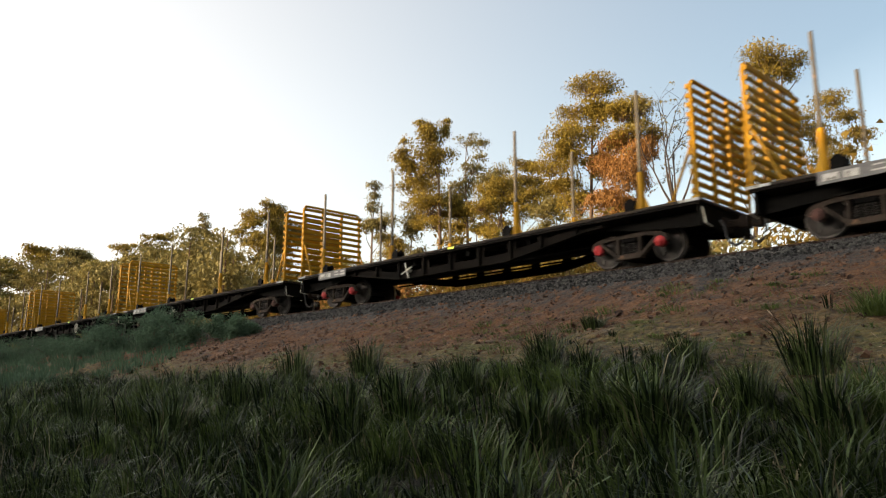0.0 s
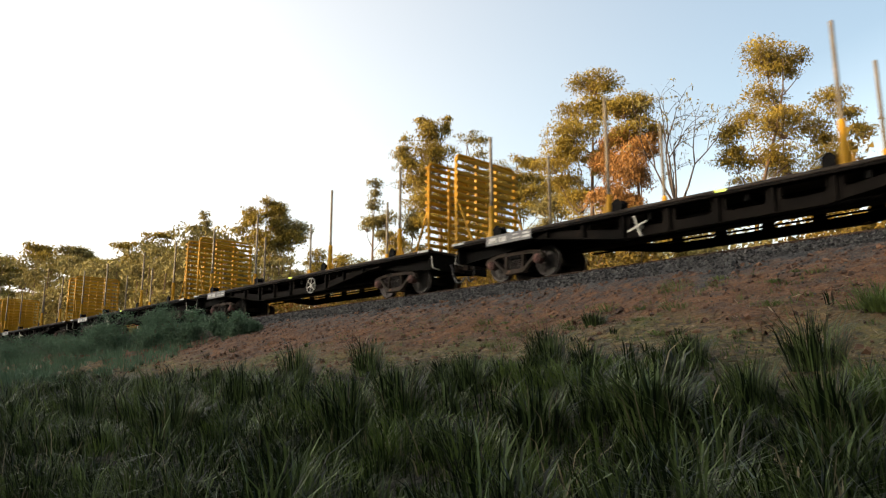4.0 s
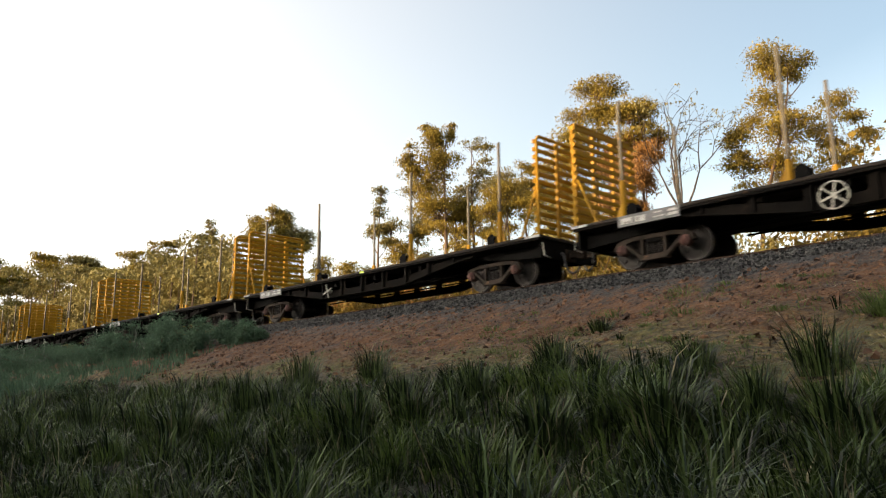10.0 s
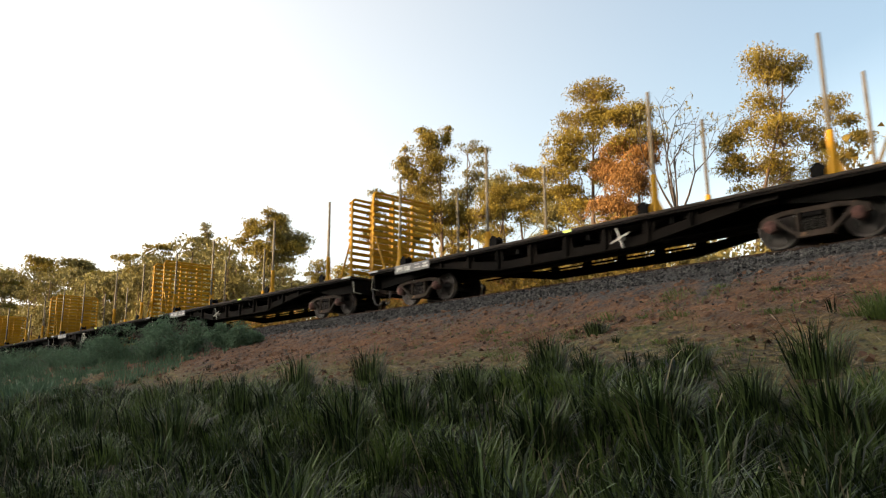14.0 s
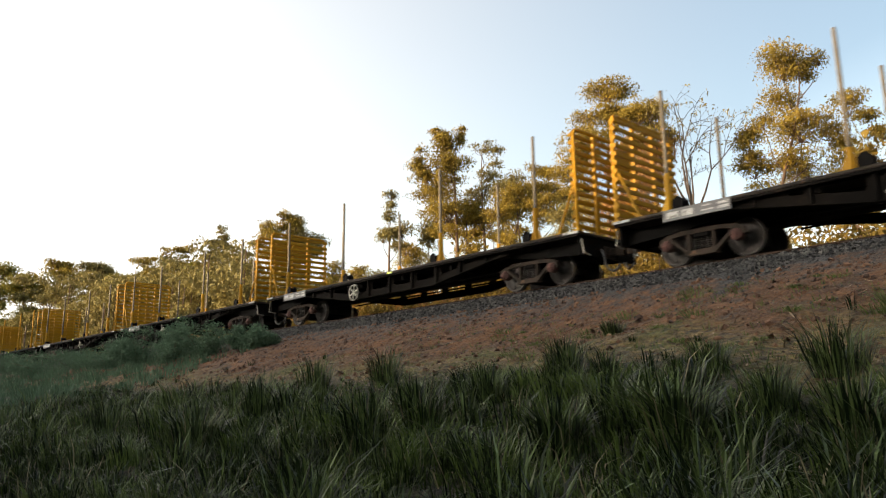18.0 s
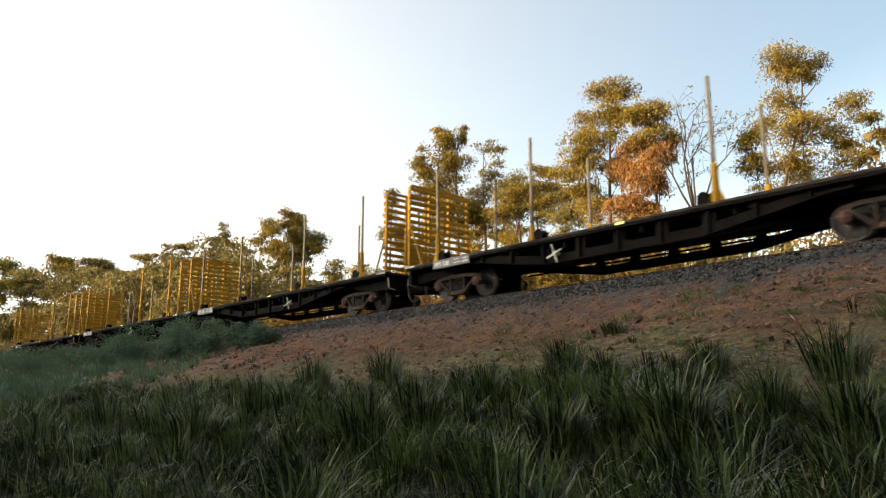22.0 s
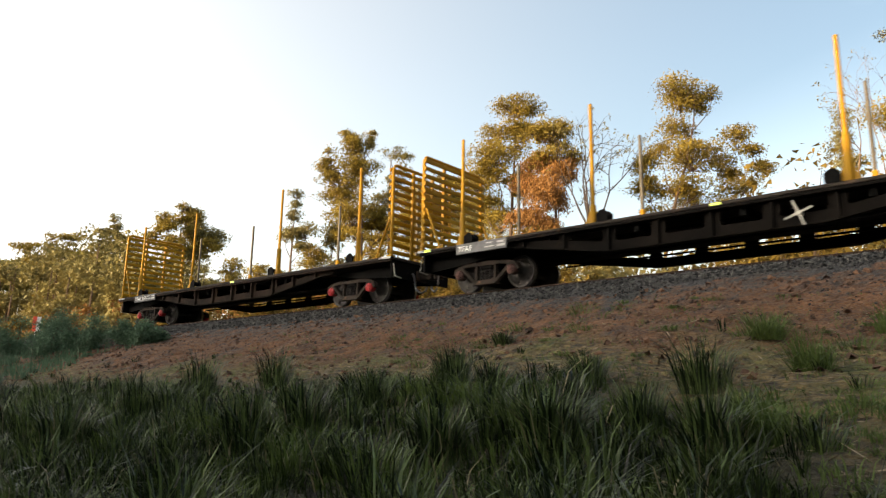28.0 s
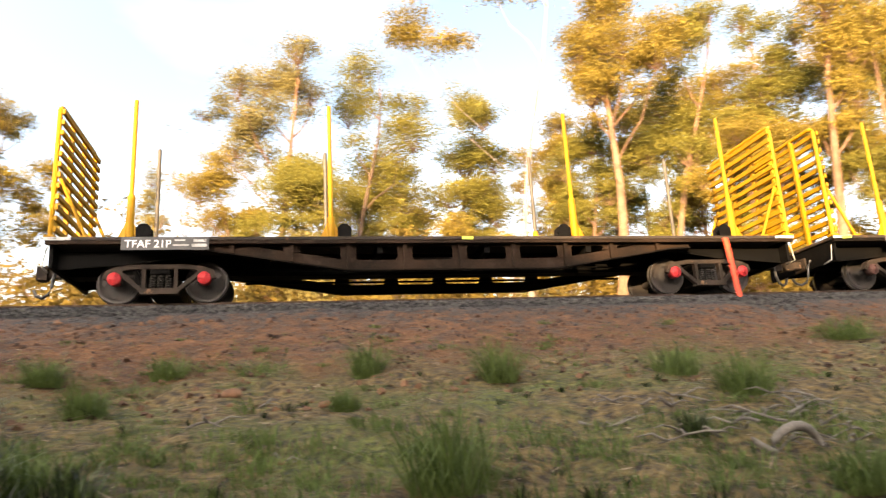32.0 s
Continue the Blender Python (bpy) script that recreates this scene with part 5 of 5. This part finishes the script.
sward("far_grass", M_GOLDGRASS, 14, 1900, 12, (-75, 25), (18.6, 25.0), 0.5, 0.02, 0.6, 0.2, "tall dry golden grass beyond the track")
sward("pale_grass", M_FERN, 15, 2200, 16, (-75, -24), (3.0, 12.5), 0.45, 0.025, 0.6, 0.3, "blue-green bracken and grass cover on the bank")


def tussock(s, q, h, w, seed, mat, label, count=260, width=0.014):
    rng = np.random.default_rng(seed)
    x, y, z = land(s, q)
    n = count
    a = rng.random(n) * math.tau
    r = w * (0.28 * rng.random(n) ** 0.6 if mat is not M_WEED else 0.36 * rng.random(n) ** 0.8)
    foot = np.stack([np.cos(a) * r, np.sin(a) * r, np.full(n, -0.04)], 1)
    v, f = blades(rng, foot, h * ((0.35 + 0.8 * rng.random(n)) if mat is not M_WEED else (0.25 + 0.95 * rng.random(n) ** 1.4)), width * (0.7 + 0.6 * rng.random(n)), ((0.12 + 0.75 * rng.random(n) ** 1.3) * w / h * 0.7 if mat is not M_WEED else 0.1 + 1.3 * rng.random(n) ** 1.3), a + rng.normal(size=n) * (0.4 if mat is not M_WEED else 1.0))
    ob = raw("grass_tussock", v.tolist(), f, mat)
    ob.location = (x, y, z)
    return tagged(ob, label, "grass tussock", "tussocks on the bank")


GREEN, PALE = "dense dark-green grass tussock on the bank", "arching green tussock with pale dry blades"
# place along and across the bank, height, width
DENSE = [(-10.57, 7.9, 0.75, 0.9), (-6.64, 8.05, 0.62, 0.75), (-2.94, 7.8, 0.68, 0.95), (-4.32, 7.8, 0.45, 0.55), (-6.51, 6.4, 0.6, 0.7), (-10.82, 5.6, 0.9, 1.0), (-14.8, 4.6, 0.9, 1.1), (-3.0, 6.45, 0.55, 0.6), (-11.6, 7.1, 0.75, 0.9), (3.9, 6.6, 0.3, 0.35), (-7.6, 10.6, 0.35, 0.6)]
ARCHING = [(-6.63, 5.4, 0.75, 0.8), (-3.36, 5.45, 0.7, 0.8), (-4.34, 5.1, 0.62, 0.7), (-7.22, 5.1, 0.7, 0.75), (-10.1, 4.25, 0.8, 0.9), (-2.13, 5.8, 0.6, 0.65)]
SOFT = [(1.34, 5.8, 0.65, 0.9), (2.84, 9.6, 0.6, 0.65), (1.12, 10.2, 0.5, 0.6), (-2.15, 8.95, 0.45, 0.55), (0.71, 8.5, 0.28, 0.35), (5.25, 9.3, 0.45, 0.9), (5.5, 8.1, 0.55, 0.8), (-1.56, 10.8, 0.35, 0.7), (4.64, 5.4, 0.4, 0.65), (9.74, 11.3, 0.45, 1.0), (-1.86, 6.2, 0.45, 0.5), (-3.0, 10.2, 0.4, 0.6)]
TUSSOCKS = [(*r, k) for k, rows in enumerate((DENSE, ARCHING, SOFT)) for r in rows]
for i, (s, q, h, w, k) in enumerate(TUSSOCKS):
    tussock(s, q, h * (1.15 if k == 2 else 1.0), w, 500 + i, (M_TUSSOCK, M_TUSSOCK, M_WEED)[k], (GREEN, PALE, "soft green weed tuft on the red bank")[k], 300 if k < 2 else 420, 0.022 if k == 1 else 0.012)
    if k == 1:
        ob = tussock(s + 0.05, q, h * 0.95, w * 1.1, 700 + i, M_DRY, "pale dry blades of an arching tussock", 26, 0.013)

# bracken bushes at the foot of the line
for i, (s, q, h, w) in enumerate([(-50, 12.0, 1.5, 2.4), (-44, 12.1, 1.0, 1.9), (-38, 11.9, 1.6, 1.6), (-34, 12.0, 1.7, 1.3), (-30.5, 12.0, 1.8, 1.2), (-27.6, 12.0, 1.6, 1.1), (-25.2, 12.5, 1.2, 0.9), (-39, 13.2, 1.1, 1.5), (-32.5, 13.1, 1.7, 1.2), (-46, 13.2, 1.0, 1.6), (-56, 12.5, 1.6, 2.2), (-23.4, 12.0, 0.8, 0.7), (-62, 13.0, 1.7, 2.4)]):
    xy, _ = spot(s, q)
    shrub("bracken_bush", float(xy[0]), float(xy[1]), h * 1.02, w * 1.15, M_FERN, 800 + i, "soft blue-green bracken bush below the track", "shrub", "bracken bushes by the track", 9500, 0.06)


def small_things():
    rng = np.random.default_rng(40)
    # marker posts
    x, y, z = land(9.72, 14.3)
    bm = bmesh.new()
    slab(bm, [(-0.05, -0.3), (0.05, -0.3), (0.05, 1.33), (0.03, 1.36), (-0.03, 1.36), (-0.05, 1.33)], -0.012, 0.012)
    post = part("marker_post", bm, M_MARKER_RED)
    post.matrix_basis = pose(x, y, z, 0, -6, math.degrees(HEAD))
    tagged(post, "leaning bright red marker post beside the track", "marker post")
    px, py, bz = land(-48.0, 18.15)
    yaw = math.atan2(-px, py)
    root = new("track_sign")
    root.location = (px, py, bz)
    bm = bmesh.new()
    box(bm, -0.04, 0.04, -0.04, 0.04, -0.3, 2.4, 0.01)
    part("post", bm, M_WHITE, root, "white-painted post")
    bm = bmesh.new()
    box(bm, -0.2, 0.02, -0.06, -0.042, 1.55, 2.45)
    part("red_panel", bm, M_MARKER_RED, root)
    bm = bmesh.new()
    box(bm, 0.024, 0.24, -0.06, -0.042, 1.55, 2.45)
    part("white_panel", bm, M_WHITE, root)
    root.rotation_euler = (0, 0, yaw)
    tagged(root, "red and white track sign beyond the line", "sign")
    # rocks
    for s, q, r in ((-0.62, 9.6, 0.14), (0.51, 8.85, 0.09), (-0.6, 9.2, 0.06), (2.1, 9.1, 0.07), (0.06, 6.6, 0.05), (-5.0, 9.3, 0.07), (3.4, 10.6, 0.08), (-8.3, 10.4, 0.08), (6.4, 10.9, 0.1)):
        bm = bmesh.new()
        bmesh.ops.create_icosphere(bm, subdivisions=2, radius=r)
        for v in bm.verts:
            v.co *= 1 + 0.25 * noise.noise(v.co * 9 + Vector((s, q, 0)))
            v.co.z *= 0.55
        ob = part("rock", bm, M_ROCK, smooth=True)
        x, y, z = land(s, q)
        ob.location = (x, y, z + r * 0.2)
        tagged(ob, "weathered earthy rock on the red bank", "rock", "rocks on the bank")
    # fallen branches
    branches = [(-0.68, 7.8, 0.55, -30), (-2.39, 7.3, 0.5, -25), (0.1, 6.7, 0.2, 10), (3.4, 7.2, 0.8, -35), (-0.2, 9.0, 0.4, 15)]
    branches += [(3.4 + 3.2 * rng.random(), 5.9 + 2.0 * rng.random(), 0.4 + 0.9 * rng.random(), 360 * rng.random()) for _ in range(26)]
    for i, (s, q, ln, a) in enumerate(branches):
        thick_end = 0.6 if i < 5 else 0.35 + 0.4 * rng.random()
        bm = bmesh.new()
        pts = [Vector((ln * (k - 0.5), 0.09 * math.sin(3 * k + i), 0.05 + 0.06 * math.sin(5 * k + i))) for k in np.linspace(0, 1, 7)]
        tube(bm, pts, [r * thick_end for r in (0.028, 0.026, 0.024, 0.02, 0.016, 0.012, 0.006)], 6)
        tube(bm, [pts[3], pts[3] + Vector((0.1, 0.12, 0.07)), pts[3] + Vector((0.22, 0.2, 0.05))], [0.014, 0.01, 0.005], 5)
        tube(bm, [pts[2], pts[2] + Vector((0.06, -0.13, 0.05)), pts[2] + Vector((0.13, -0.24, 0.02))], [0.014, 0.009, 0.004], 5)
        ob = part("fallen_branch", bm, M_DEADWOOD, smooth=True)
        x, y, z = land(s, q)
        ob.matrix_basis = pose(x, y, z - 0.02, 0, 0, math.degrees(HEAD) + a)
        tagged(ob, "bleached grey fallen branch on the bank", "branch", "dead wood on the bank")
    bm = bmesh.new()
    tube(bm, [(0.3 * math.cos(a), 0.02 * math.sin(3 * a), 0.02 + 0.26 * math.sin(a)) for a in np.linspace(-0.3, 3.4, 14)], [0.02 + 0.025 * math.sin(k * math.pi / 13) for k in range(14)], 8)
    tube(bm, [(-0.28, 0, 0.05), (-0.42, 0.03, 0.14), (-0.5, 0.02, 0.2)], [0.04, 0.03, 0.012], 6)
    ob = part("driftwood_root", bm, M_DEADWOOD, smooth=True)
    x, y, z = land(4.62, 6.1)
    ob.matrix_basis = pose(x, y, z, 0, 0, math.degrees(HEAD) + 10)
    tagged(ob, "curled bleached tree root lying on the bank", "dead wood")
    # leaf litter and twigs
    n = 9000
    foot = np.array([land(-16 + 28 * rng.random(), 4.5 + 7.5 * rng.random()) for _ in range(n)])
    a = rng.random(n) * math.tau
    d = np.stack([np.cos(a), np.sin(a), 0.25 * rng.normal(size=n)], 1)
    w = np.stack([-np.sin(a), np.cos(a), 0.3 * rng.normal(size=n)], 1)
    ln, wd = (0.03 + 0.12 * rng.random((n, 1)) ** 3), (0.006 + 0.006 * rng.random((n, 1)))
    c = foot + (0, 0, 0.015)
    v = np.stack([c - d * ln, c + w * wd, c + d * ln, c - w * wd], 1).reshape(-1, 3)
    tagged(raw("leaf_litter", v.tolist(), np.arange(n * 4).reshape(-1, 4).tolist(), M_LITTER), "fallen gum leaves and twigs on the bank", "leaf litter", kind="stuff")
    # clods of red earth
    verts, faces = [], []
    cube = np.array([(-1, -1, -1), (1, -1, -1), (1, 1, -1), (-1, 1, -1), (-1, -1, 1), (1, -1, 1), (1, 1, 1), (-1, 1, 1)], float)
    cf = np.array([(0, 1, 5, 4), (1, 2, 6, 5), (2, 3, 7, 6), (3, 0, 4, 7), (4, 5, 6, 7)])
    for i in range(5000):
        s, q = -30 + 44 * rng.random(), 13.5 - 5.0 * rng.random() ** 1.3
        r = 0.01 + 0.035 * rng.random() ** 3
        x, y, z = land(s, q)
        verts.append(cube * (r * (0.6 + 0.6 * rng.random((8, 3)))) @ np.linalg.qr(rng.normal(size=(3, 3)))[0] + (x, y, z + r * 0.1))
        faces.append(cf + i * 8)
    tagged(raw("earth_clods", np.concatenate(verts).tolist(), np.concatenate(faces).tolist(), M_ROCK), "loose crumbs and clods of red earth", "soil", kind="stuff")


small_things()



def motions():
    """The train rolls past, and its wheels turn."""
    times = [k * 0.5 for k in range(65)]
    spins = [k / 15 for k in range(481)]
    turns = [-(run(t) - run(0)) / WHEEL_R for t in spins]
    for i, ob in enumerate(WAGONS):
        walk(ob, [(t, wagon_pose(run(t) + (12 - i) * PITCH)) for t in times])
        for b in ob.children:
            if b.name.startswith("bogie"):
                for w in b.children:
                    if w.name.startswith("wheelset"):
                        x, y, z = w.location
                        walk(w, [(t, pose(x, y, z, 0, -math.degrees(a), 0)) for t, a in zip(spins, turns)])


motions()
